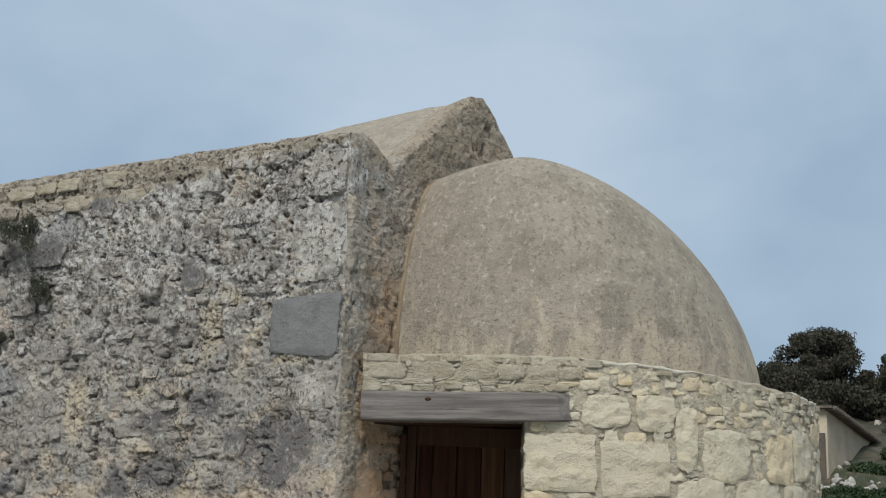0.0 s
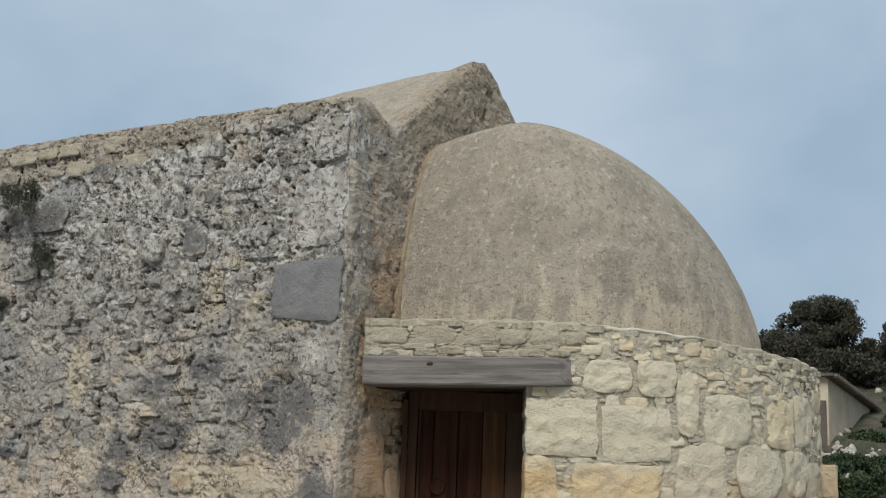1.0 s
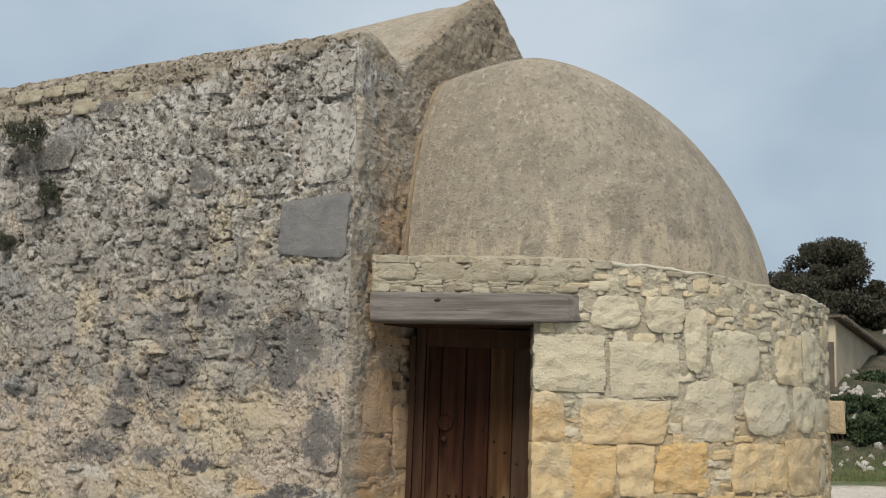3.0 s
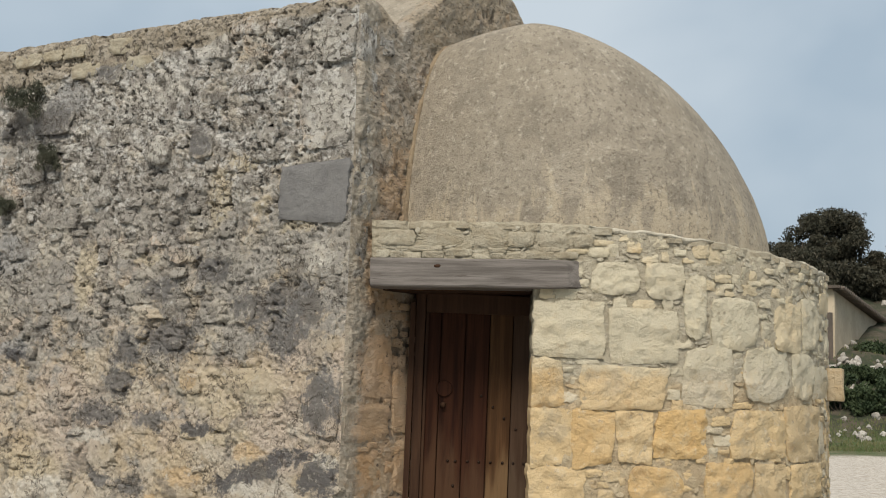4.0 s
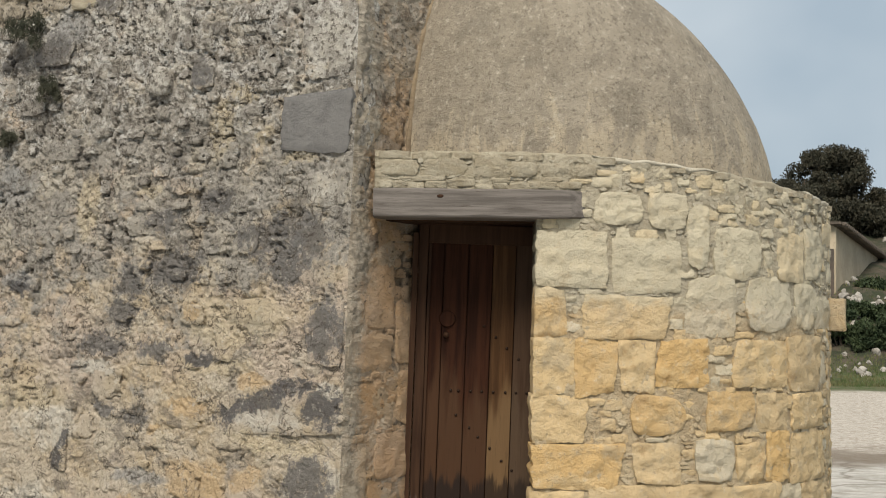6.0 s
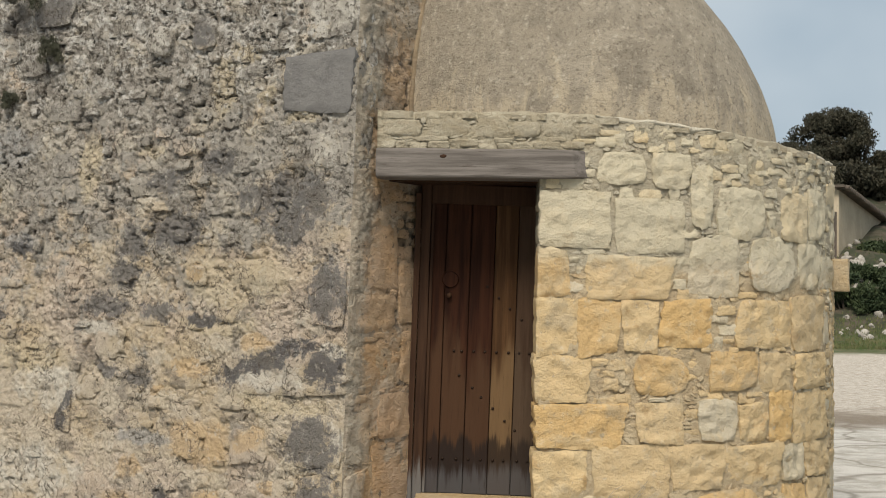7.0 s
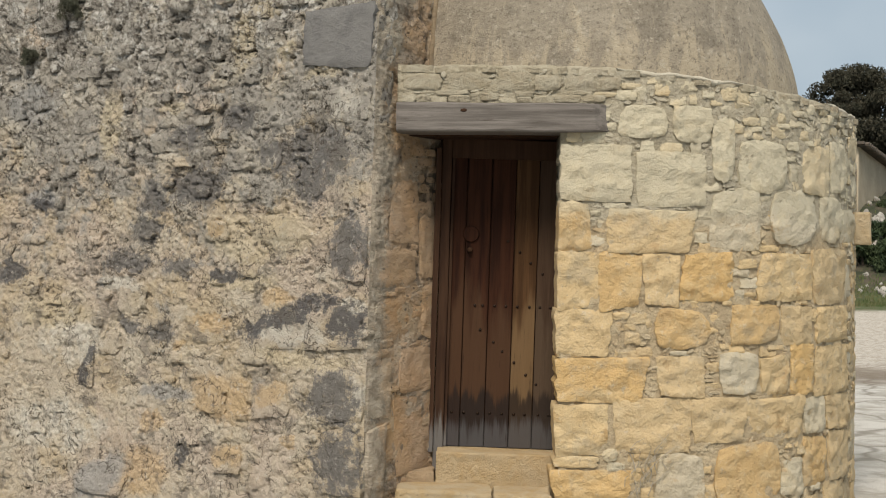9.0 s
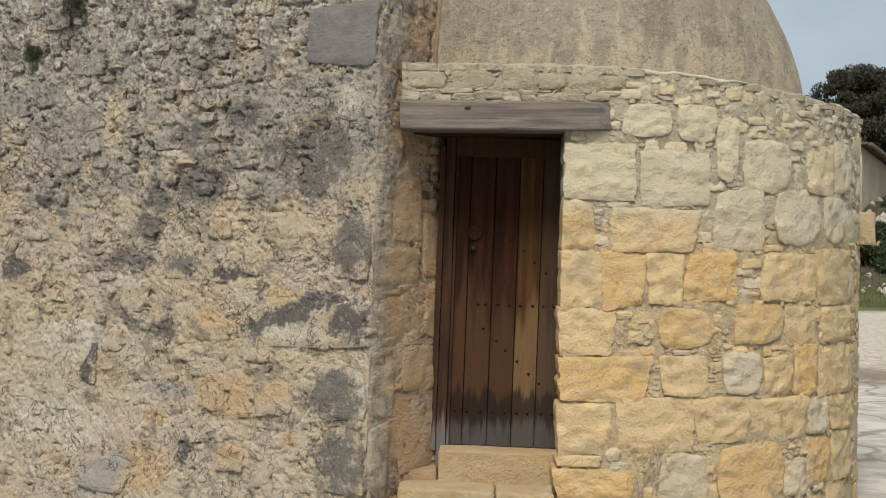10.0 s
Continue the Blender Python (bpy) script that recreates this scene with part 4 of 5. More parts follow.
def door():
    ob = empty("door_1", "closed plank door of dark red-brown boards with iron nails", "door", kind="structure")
    ob.matrix_basis = LEANING
    edges = [-0.125, -0.015, 0.148, 0.308, 0.462, 0.64]
    for i, (a, b) in enumerate(zip(edges[:-1], edges[1:])):
        me = worn_box("board", (a + 0.003, 9.615 + 0.003 * (i % 2), 0.435), (b - 0.003, 9.655, 2.36), (M_DOOR, M_DOOR, M_DOOR, M_PALE_BOARD, M_GREY_BOARD)[i], 0.004)
        part("board", me, ob, "paler worn board" if i == 3 else "")
    part("backing", worn_box("backing", (-0.2, 9.657, 0.40), (0.9, 9.70, 2.47), M_FRAME, 0), ob)
    bm = bmesh.new()
    bmesh.ops.create_icosphere(bm, subdivisions=1, radius=0.0105)
    for v in bm.verts:
        v.co.y *= 0.6
    nail_me = bm_mesh("nail", bm, M_IRON, True)
    spots = [(x, 1.37) for x in (0.06, 0.11, 0.19, 0.265, 0.34, 0.42, 0.49, 0.56)]
    spots += [(x, 0.66) for x in (-0.07, 0.01, 0.10, 0.18, 0.26, 0.34, 0.41, 0.5, 0.57)]
    spots += [(0.265, 1.80), (0.345, 1.73), (0.42, 1.66), (0.50, 1.59), (0.19, 1.13), (0.25, 1.07), (0.33, 1.0), (0.41, 0.92), (0.48, 0.86), (0.10, 1.21)]
    for x, z in spots:
        part("nail", nail_me, ob).location = (x, 9.614, z)
    bm = bmesh.new()
    bmesh.ops.create_cone(bm, cap_ends=True, segments=20, radius1=0.055, radius2=0.05, depth=0.012, matrix=Matrix.Rotation(radians(90), 4, "X"))
    part("lock_plate", bm_mesh("lock_plate", bm, M_DOOR), ob, "round dark lock plate").location = (0.02, 9.608, 1.84)
    bm = bmesh.new()
    bmesh.ops.create_cone(bm, cap_ends=True, segments=14, radius1=0.02, radius2=0.016, depth=0.03, matrix=Matrix.Rotation(radians(90), 4, "X"))
    part("knob", bm_mesh("knob", bm, M_FRAME, True), ob, "worn grey wooden knob").location = (0.015, 9.60, 1.735)


door()


def door_frame():
    ob = empty("door_frame", "rough dark timber door frame, bleached at its foot", "door frame")
    ob.matrix_basis = LEANING
    part("post", worn_box("post", (-0.185, 9.575, 0.27), (-0.122, 9.64, 2.47), M_FRAME, 0.005, 3, 0.004), ob)
    part("strip", worn_box("strip", (-0.225, 9.55, 0.40), (-0.188, 9.60, 2.40), M_FRAME, 0.004, 3, 0.004, 5), ob)
    part("inner_strip", worn_box("inner_strip", (-0.118, 9.59, 0.435), (-0.10, 9.614, 2.42), M_FRAME, 0.003), ob)
    part("head", worn_box("head", (-0.121, 9.585, 2.34), (0.70, 9.612, 2.468), M_FRAME, 0.005), ob)


door_frame()


def step_stones():
    ob = empty("door_step", "worn tan limestone steps below the door", "step")
    ob.matrix_basis = LEANING
    part("sill", worn_box("sill", (-0.16, 9.36, 0.10), (0.62, 9.66, 0.43), M_TAN, 0.012, 4, 0.008), ob)
    part("tread", worn_box("tread", (-0.40, 9.00, -0.1), (0.20, 9.40, 0.235), M_TAN, 0.02, 4, 0.012, 3), ob)
    part("tread", worn_box("tread", (0.21, 9.02, -0.1), (0.575, 9.40, 0.225), M_TAN, 0.02, 4, 0.012, 8), ob)
    part("side_stone", worn_box("side_stone", (-0.44, 9.33, 0.1), (-0.165, 9.66, 0.30), M_BROWN, 0.02, 3, 0.012, 4), ob)


step_stones()

# ---- round wall, course by course: start, end, foot, head, kind (0 cream, 1 tan, 2 orange, 3 grey) ----
OVER_DOOR = [(-0.40, -0.17, 2.745, 2.835, 1), (-0.12, 0.14, 2.745, 2.845, 0), (0.18, 0.37, 2.74, 2.85, 3), (0.42, 0.58, 2.745, 2.835, 1), (0.62, 0.80, 2.74, 2.83, 0), (0.83, 0.95, 2.75, 2.82, 0),
             (-0.41, -0.33, 2.662, 2.705, 1), (-0.32, -0.24, 2.662, 2.70, 0), (-0.23, -0.13, 2.66, 2.695, 1), (-0.12, 0.01, 2.66, 2.705, 0), (0.02, 0.19, 2.675, 2.72, 2), (0.20, 0.30, 2.66, 2.69, 0), (0.31, 0.40, 2.66, 2.695, 1), (0.41, 0.53, 2.66, 2.70, 1), (0.54, 0.70, 2.665, 2.71, 0), (0.71, 0.86, 2.67, 2.71, 0), (0.30, 0.41, 2.70, 2.73, 0), (0.62, 0.74, 2.715, 2.738, 0), (-0.20, 0.0, 2.71, 2.738, 0)]
UPPER = [(0.95, 1.25, 2.45, 2.65, 0), (1.29, 1.54, 2.43, 2.65, 0), (1.55, 1.70, 2.18, 2.58, 0), (1.74, 2.11, 2.12, 2.45, 0), (2.29, 2.58, 2.12, 2.44, 1), (2.62, 2.91, 2.15, 2.48, 0),
         (0.585, 1.03, 2.05, 2.40, 0), (1.065, 1.50, 2.02, 2.36, 0), (1.54, 1.90, 1.75, 2.13, 3), (1.99, 2.43, 1.79, 2.14, 3), (2.48, 2.80, 1.81, 2.11, 0)]
MIDDLE = [(0.578, 0.77, 1.74, 2.04, 2), (0.88, 1.42, 1.73, 2.00, 1), (0.57, 0.825, 1.38, 1.73, 1), (0.828, 1.09, 1.38, 1.73, 2), (1.11, 1.33, 1.40, 1.72, 1), (1.35, 1.70, 1.43, 1.73, 2),
          (1.89, 2.38, 1.43, 1.73, 1), (2.40, 2.90, 1.40, 1.76, 1), (0.56, 0.90, 1.08, 1.37, 1), (1.18, 1.53, 1.13, 1.38, 2), (1.69, 2.06, 1.16, 1.40, 2), (2.09, 2.38, 1.14, 1.39, 1), (2.44, 2.95, 1.15, 1.38, 1)]
LOWER = [(0.558, 1.12, 0.79, 1.07, 2), (1.20, 1.50, 0.83, 1.08, 1), (1.61, 1.89, 0.84, 1.10, 3), (1.92, 2.15, 0.83, 1.07, 1), (2.18, 2.40, 0.82, 1.15, 2), (2.43, 2.95, 0.80, 1.12, 1),
         (0.555, 0.89, 0.46, 0.775, 1), (0.93, 1.41, 0.48, 0.82, 1), (1.42, 1.79, 0.54, 0.82, 1), (1.81, 2.28, 0.55, 0.80, 1), (2.31, 2.55, 0.56, 0.79, 0), (2.58, 3.0, 0.56, 0.79, 1)]
FOOT = [(0.55, 1.03, 0.19, 0.365, 2), (0.86, 0.95, 0.425, 0.50, 0), (0.555, 0.83, 0.385, 0.45, 1), (1.20, 1.50, 0.14, 0.47, 3), (1.58, 2.08, 0.13, 0.52, 2), (2.10, 2.29, 0.17, 0.40, 0), (2.31, 2.56, 0.22, 0.53, 2), (2.62, 2.98, 0.22, 0.54, 1)]
ROUNDED = {(1.99, 1.79): 0.18, (0.95, 2.45): 0.17, (1.29, 2.43): 0.10, (1.18, 1.13): 0.20, (1.55, 2.18): 0.16, (1.74, 2.12): 0.14, (1.58, 0.13): 0.14, (0.86, 0.425): 0.24, (2.48, 1.81): 0.16}
TONE = (0.0, 0.48, 0.77, 1.0)
taken = []
for row in (OVER_DOOR, UPPER, MIDDLE, LOWER, FOOT):
    for u0, u1, z0, z1, kind in row:
        seed = int(u0 * 1000 + z0 * 7919)
        big = (u1 - u0) * (z1 - z0) > 0.03
        over = row is OVER_DOOR
        me = stone_mesh("stone", on_apse, u0 - 0.004, u1 + 0.004, z0 - 0.004, z1 + 0.004, 0.016 if big else 0.013, M_COURSE if over else M_DRESSED, seed, 0.30 if u0 < 0.6 and z0 < 2.6 else 0.05,
                        14 if big else 8, ROUNDED.get((u0, z0), 0.035 if big and kind != 3 else 0.10), 0.017 if big else 0.009,
                        {"tone": TONE[kind]}, 0.075 if big else 0.13 if over else 0.11)
        part("stone", me, apse)
        taken.append((u0, u1, z0, z1))

rnd = random.Random(5)


def is_free(u0, u1, z0, z1, slack=0.012):
    return all(u1 < a + slack or u0 > b - slack or z1 < c + slack or z0 > d - slack for a, b, c, d in taken)


# the unseen flank and the gaps take smaller blocks, found by trial
for tries, (w_lo, w_hi, h_lo, h_hi) in ((900, (0.14, 0.42, 0.12, 0.26)), (6000, (0.06, 0.15, 0.03, 0.085))):
    for _ in range(tries):
        u, z = rnd.uniform(0.62, 5.4), rnd.uniform(-0.1, 2.85)
        du, dz = rnd.uniform(w_lo, w_hi), rnd.uniform(h_lo, h_hi)
        if w_hi > 0.2 and u < 2.55 and z > 0.12:
            continue
        if w_hi < 0.2 and u > 3.6:
            continue
        if z + dz > apse_top(u) - 0.035 or not is_free(u, u + du, z, z + dz):
            continue
        taken.append((u, u + du, z, z + dz))
        kind = rnd.choice((1, 1, 1, 0) if z < 1.7 else (0, 0, 3, 1))
        me = stone_mesh("stone", on_apse, u, u + du, z, z + dz, rnd.uniform(0.002, 0.012), M_DRESSED, rnd.random(), 0.05, 7 if du > 0.2 else 5, rnd.uniform(0.0, 0.06), 0.012, {"tone": TONE[kind]}, 0.30)
        part("stone", me, apse)

# slivers packed into the joints
cv, cf = [], []


def sliver(place, u, z, du, dz, out, turn):
    base = len(cv)
    c, s_ = math.cos(turn), math.sin(turn)
    m = 6
    for ring, (k, h) in enumerate(((1.0, -0.02), (0.98, out - 0.001), (0.86, out))):
        for i in range(m):
            a = 2 * math.pi * i / m + 0.3
            wob = 1 + 0.55 * noise.noise((u * 40 + i * 3.1, z * 40, 0.5))
            x, y = math.cos(a) * du * k * wob, math.sin(a) * dz * k * wob
            cv.append(place(u + x * c - y * s_, z + x * s_ + y * c, h))
    for ring in range(2):
        for i in range(m):
            q, r = base + ring * m + i, base + ring * m + (i + 1) % m
            cf.append((q, r, r + m, q + m))
    cf.append(tuple(base + 2 * m + i for i in range(m)))


for _ in range(15000):
    u, z = rnd.uniform(-0.38, 3.6), rnd.uniform(-0.02, 2.88)
    if u < 0.63 and z < 2.68:
        continue
    du, dz = rnd.uniform(0.015, 0.055), rnd.uniform(0.006, 0.019)
    turn = rnd.choice((0, 0, 0, 1.3, -0.6, 0.5)) + rnd.uniform(-0.25, 0.25)
    if z > apse_top(u) - 0.045 or not is_free(u - du * 0.8, u + du * 0.8, z - dz, z + dz, 0.004):
        continue
    if abs(turn) < 0.8:
        taken.append((u - du * 0.7, u + du * 0.7, z - dz * 0.7, z + dz * 0.7))
    sliver(on_apse, u, z, du, dz, rnd.uniform(0.000, 0.010), turn)
part("joint_chips", mesh_of("joint_chips", cv, cf, M_CHIP, False), apse, "thin limestone slivers wedged in the mortar joints", "stuff")

# capping stones along the head of the round wall
u = -0.42
while u < 4.6:
    du = rnd.uniform(0.08, 0.26)
    h = rnd.uniform(0.002, 0.014)
    top = apse_top(u + du / 2)
    def cap_place(a, b, out, top=top, h=h):
        (x, y), _ = apse_point(a, b)
        return (x, y, top - 0.02 + out)
    me = stone_mesh("cap_stone", cap_place, u, u + du - 0.008, rnd.uniform(-0.30, -0.2), rnd.uniform(-0.004, 0.02), h, M_COURSE, u, 0.03, 6, 0.08, 0.008)
    part("cap_stone", me, apse)
    u += du

def head_skim(u0, u1, seed):
    """Pale mortar smeared along the outer edge of the wall's head."""
    verts, faces = [], []
    us = np.arange(u0, u1, 0.02)
    for i, a in enumerate(us):
        fade = min(1.0, 6 * (a - u0), 6 * (u1 - a) + 0.05)
        k = fade * (0.6 + 0.35 * noise.noise((a * 4, seed, 0.0)) + 0.35 * noise.noise((a * 27, seed, 2.0)))
        for out, up in ((-0.20, -0.02), (-0.10, 0.004), (-0.03, 0.006 * k), (0.010 * k + 0.002, 0.001), (0.010 * k + 0.001, -0.028 * k), (-0.02, -0.040 * k - 0.01)):
            (x, y), _ = apse_point(a, out + 0.004 * noise.noise((a * 30, out * 40, seed)))
            verts.append((x, y, apse_top(a) + up + 0.005 * noise.noise((a * 25, up * 50, seed + 3))))
    for i in range(len(us) - 1):
        for k in range(5):
            faces.append((i * 6 + k, i * 6 + k + 1, (i + 1) * 6 + k + 1, (i + 1) * 6 + k))
    part("mortar_skim", mesh_of("mortar_skim", verts, faces, M_SKIM), apse, "pale lime mortar smeared along the wall head")


head_skim(0.93, 1.78, 2.0)
head_skim(2.55, 3.3, 5.0)

# a squared block left standing out of the wall
(bx, by), bd = apse_point(3.33, 0.0)
me = worn_box("projecting_stone", (-0.13, -0.12, 1.80), (0.13, 0.115, 2.03), M_TAN, 0.015, 3, 0.01)
blk = part("projecting_stone", me, apse, "squared ochre block standing proud of the wall")
blk.matrix_basis = Matrix.Translation((bx, by, 0)) @ Matrix.Rotation(math.atan2(bd[1], bd[0]) - math.pi / 2, 4, "Z")

# ---- stones of the nave ----
nave_taken = []


def nave_stone(u0, u1, z0, z1, material, proud=0.03, n=7, round_=0.12, rough=0.014, label="", place=on_front, name="stone", deep=0.05, jag=0.11):
    me = stone_mesh(name, place, u0, u1, z0, z1, proud, material, int(u0 * 977 + z0 * 3571), deep, n, round_, rough, {"cell": 0.3 + 0.5 * random.Random(int(u0 * 977 + z0 * 3571)).random(), "relief": 0.7, "tone": 0.0}, jag)
    nave_taken.append((u0, u1, z0, z1))
    return part(name, me, nave, label)


nave_stone(0.02, 0.56, 2.89, 3.28, M_DARK, 0.030, 14, 0.03, 0.008, "smooth dark grey corner block", deep=0.06, jag=0.07)
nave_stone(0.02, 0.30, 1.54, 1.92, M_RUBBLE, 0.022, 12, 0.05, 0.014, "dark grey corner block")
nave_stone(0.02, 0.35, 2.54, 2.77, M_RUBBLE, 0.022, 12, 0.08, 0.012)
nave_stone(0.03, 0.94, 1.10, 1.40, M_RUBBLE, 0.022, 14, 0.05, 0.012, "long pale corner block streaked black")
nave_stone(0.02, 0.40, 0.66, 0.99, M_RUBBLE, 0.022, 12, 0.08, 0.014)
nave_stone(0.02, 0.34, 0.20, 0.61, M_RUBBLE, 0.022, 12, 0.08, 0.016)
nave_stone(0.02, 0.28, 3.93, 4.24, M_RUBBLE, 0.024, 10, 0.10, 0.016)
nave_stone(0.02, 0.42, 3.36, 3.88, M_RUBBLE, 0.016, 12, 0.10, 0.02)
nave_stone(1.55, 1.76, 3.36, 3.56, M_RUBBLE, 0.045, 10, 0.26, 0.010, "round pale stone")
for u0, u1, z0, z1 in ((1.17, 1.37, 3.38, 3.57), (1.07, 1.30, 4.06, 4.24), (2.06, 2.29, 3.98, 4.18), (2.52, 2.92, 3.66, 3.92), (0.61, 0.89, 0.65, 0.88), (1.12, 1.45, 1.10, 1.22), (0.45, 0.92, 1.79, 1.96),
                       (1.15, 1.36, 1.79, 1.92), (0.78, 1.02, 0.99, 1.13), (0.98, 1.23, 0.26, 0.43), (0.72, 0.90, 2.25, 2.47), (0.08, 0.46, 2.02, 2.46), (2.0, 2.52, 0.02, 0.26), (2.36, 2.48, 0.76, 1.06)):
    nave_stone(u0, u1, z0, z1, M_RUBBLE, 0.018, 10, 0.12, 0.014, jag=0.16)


def nave_free(u0, u1, z0, z1, slack=0.0):
    return all(u1 < a + slack or u0 > b - slack or z1 < c + slack or z0 > d - slack for a, b, c, d in nave_taken)


# flat tan stones of the topmost courses
for z0, z1 in ((4.19, 4.32), (4.05, 4.17)):
    u = 0.34 if z0 > 4.15 else 1.75
    while u < 5.5:
        du = rnd.uniform(0.14, 0.36)
        if rnd.random() < 0.85:
            nave_stone(u, u + du - 0.025, z0 + rnd.uniform(0, 0.03), z1 - rnd.uniform(0, 0.03), M_COURSE if u > 1.7 and rnd.random() < 0.6 else M_RUBBLE, 0.012, 8, 0.10, 0.010, jag=0.2)
        u += du
# the rest: fewer large, many small, tan low down and lichened above
for tries, (w_lo, w_hi), (h_lo, h_hi), most in ((900, (0.16, 0.36), (0.10, 0.22), 60), (2600, (0.07, 0.17), (0.04, 0.09), 190)):
    made = 0
    for _ in range(tries):
        u, z = rnd.uniform(0.3, 3.9), rnd.uniform(0.0, 3.95)
        du, dz = rnd.uniform(w_lo, w_hi), rnd.uniform(h_lo, h_hi)
        if made >= most or not nave_free(u, u + du, z, z + dz, -0.02):
            continue
        made += 1
        nave_stone(u, u + du, z, z + dz, M_RUBBLE, rnd.uniform(-0.002, 0.014), 10 if w_hi > 0.2 else 7, rnd.uniform(0.03, 0.2), 0.018, jag=rnd.uniform(0.18, 0.34))

# blocks of the end wall, seen beside the door
for s0, s1, z0, z1, proud in ((0.02, 0.50, 1.50, 1.74, 0.010), (0.34, 0.68, 0.82, 1.11, 0.016), (0.02, 0.24, 0.68, 1.02, 0.010), (0.29, 0.67, 0.30, 0.79, 0.010), (0.02, 0.20, 0.19, 0.63, 0.026),
                              (0.56, 0.77, 1.16, 1.50, 0.008), (0.06, 0.42, 1.17, 1.44, 0.006), (0.20, 0.52, 1.78, 2.20, 0.004), (0.55, 0.76, 1.55, 1.95, 0.006)):
    nave_stone(s0, s1, z0, z1, M_END_STONE, proud, 10, 0.05, 0.010, place=on_end, deep=0.04, jag=0.10)
# small stones packed between them
end_taken = [(0.02, 0.50, 1.50, 1.74), (0.34, 0.68, 0.82, 1.11), (0.02, 0.24, 0.68, 1.02), (0.29, 0.67, 0.30, 0.79), (0.02, 0.20, 0.19, 0.63), (0.56, 0.77, 1.16, 1.50), (0.06, 0.42, 1.17, 1.44), (0.20, 0.52, 1.78, 2.20), (0.55, 0.76, 1.55, 1.95)]
for _ in range(700):
    a, z = rnd.uniform(0.02, 0.74), rnd.uniform(0.1, 2.4)
    da, dz = rnd.uniform(0.06, 0.18), rnd.uniform(0.03, 0.09)
    if all(a + da < p + 0.01 or a > q - 0.01 or z + dz < c + 0.01 or z > d - 0.01 for p, q, c, d in end_taken):
        end_taken.append((a, a + da, z, z + dz))
        nave_stone(a, a + da, z, z + dz, M_END_STONE, rnd.uniform(0.0, 0.012), 6, 0.12, 0.008, place=on_end, deep=0.03, jag=0.22)
for s0, s1, z0, z1 in ((0.02, 0.22, 2.92, 3.37), (0.02, 0.24, 3.42, 3.88), (0.02, 0.22, 3.92, 4.24), (0.03, 0.2, 2.5, 2.86), (0.28, 0.44, 4.01, 4.14)):
    nave_stone(s0, s1, z0, z1, M_RUBBLE, 0.004, 9, 0.08, 0.014, place=on_end, deep=0.03, jag=0.16)

# ---- plants on the wall ----
def leaf_material(name, a, b):
    n = Nodes(name)
    base = n.mix(n.ramp(n.noise(1.6, 4, 0.6, 0.2, n.place()), 0.4, 0.62), a, b)
    base = n.mix(n.ramp(n.island(), 0, 1, 0, 0.5), base, b)
    return n.done(base, 0.7)


M_LEAF = leaf_material("dusty leaves", (0.035, 0.042, 0.026), (0.085, 0.085, 0.06))
M_SHRUB = leaf_material("shrub leaves", (0.02, 0.036, 0.016), (0.04, 0.058, 0.024))
M_PINE = leaf_material("pine needles", (0.024, 0.026, 0.016), (0.05, 0.046, 0.03))
M_TWIG = plain_stone("bark", (0.09, 0.07, 0.05), (0.06, 0.05, 0.04), 5.0, 0.6)


def leaves(name, centres, count, size, material, seed, narrow=0.45):
    """Many small folded leaves round the given (centre, radius) clumps."""
    r = random.Random(seed)
    verts, faces = [], []
    for c, rad in centres:
        for _ in range(count):
            d = Vector((r.gauss(0, 1), r.gauss(0, 1), r.gauss(0, 1))).normalized()
            at = Vector(c) + Vector((d.x * rad[0], d.y * rad[1], d.z * rad[2])) * r.uniform(0.45, 1.05)
            q = Euler((r.uniform(0, 6.3), r.uniform(0, 6.3), r.uniform(0, 6.3))).to_matrix()
            k = size * r.uniform(0.6, 1.4)
            b = len(verts)
            for v in ((-k, 0, 0), (0, -k * narrow, k * 0.15), (k, 0, 0), (0, k * narrow, k * 0.15)):
                verts.append(tuple(at + q @ Vector(v)))
            faces.append((b, b + 1, b + 2))
            faces.append((b, b + 2, b + 3))
    return mesh_of(name, verts, faces, material, False)


def stem(name, points, r0, r1, material, sides=7):
    """A tapered limb through points."""
    verts, faces = [], []
    m = len(points)
    for i, p in enumerate(points):
        a, b = Vector(points[max(0, i - 1)]), Vector(points[min(m - 1, i + 1)])
        q = (b - a).to_track_quat("Z", "Y")
        r = r0 + (r1 - r0) * i / (m - 1)
        for k in range(sides):
            t = 2 * math.pi * k / sides
            verts.append(tuple(Vector(p) + q @ Vector((r * math.cos(t), r * math.sin(t), 0))))
    for i in range(m - 1):
        for k in range(sides):
            n2 = (k + 1) % sides
            faces.append((i * sides + k, i * sides + n2, (i + 1) * sides + n2, (i + 1) * sides + k))
    return mesh_of(name, verts, faces, material)


def wall_plant(u, z, size, seed, label):
    """A tuft rooted in a joint of the front wall, hanging out and up."""
    base = Vector(on_front(u, z, 0.0))
    ob = empty("wall_plant", label, "plant", group="plants on the wall")
    ob.location = base
    r = random.Random(seed)
    clumps = []
    for i in range(13):
        d = FRONT * r.uniform(0.25, 0.8) + ALONG * r.uniform(-0.8, 0.8) + Vector((0, 0, r.uniform(-0.55, 0.9)))
        tip = d.normalized() * size * r.uniform(0.6, 1.05)
        mid = tip * 0.5 + Vector((0, 0, 0.15 * size))
        part("stem", stem("stem", [Vector((0, 0, 0)) - FRONT * 0.02, mid, tip], 0.006, 0.002, M_TWIG, 5), ob)
        clumps.append((tip * 0.75, (size * 0.30,) * 3))
        clumps.append((tip, (size * 0.22,) * 3))
    part("foliage", leaves("foliage", clumps, 40, 0.020, M_LEAF, seed, 0.16), ob)


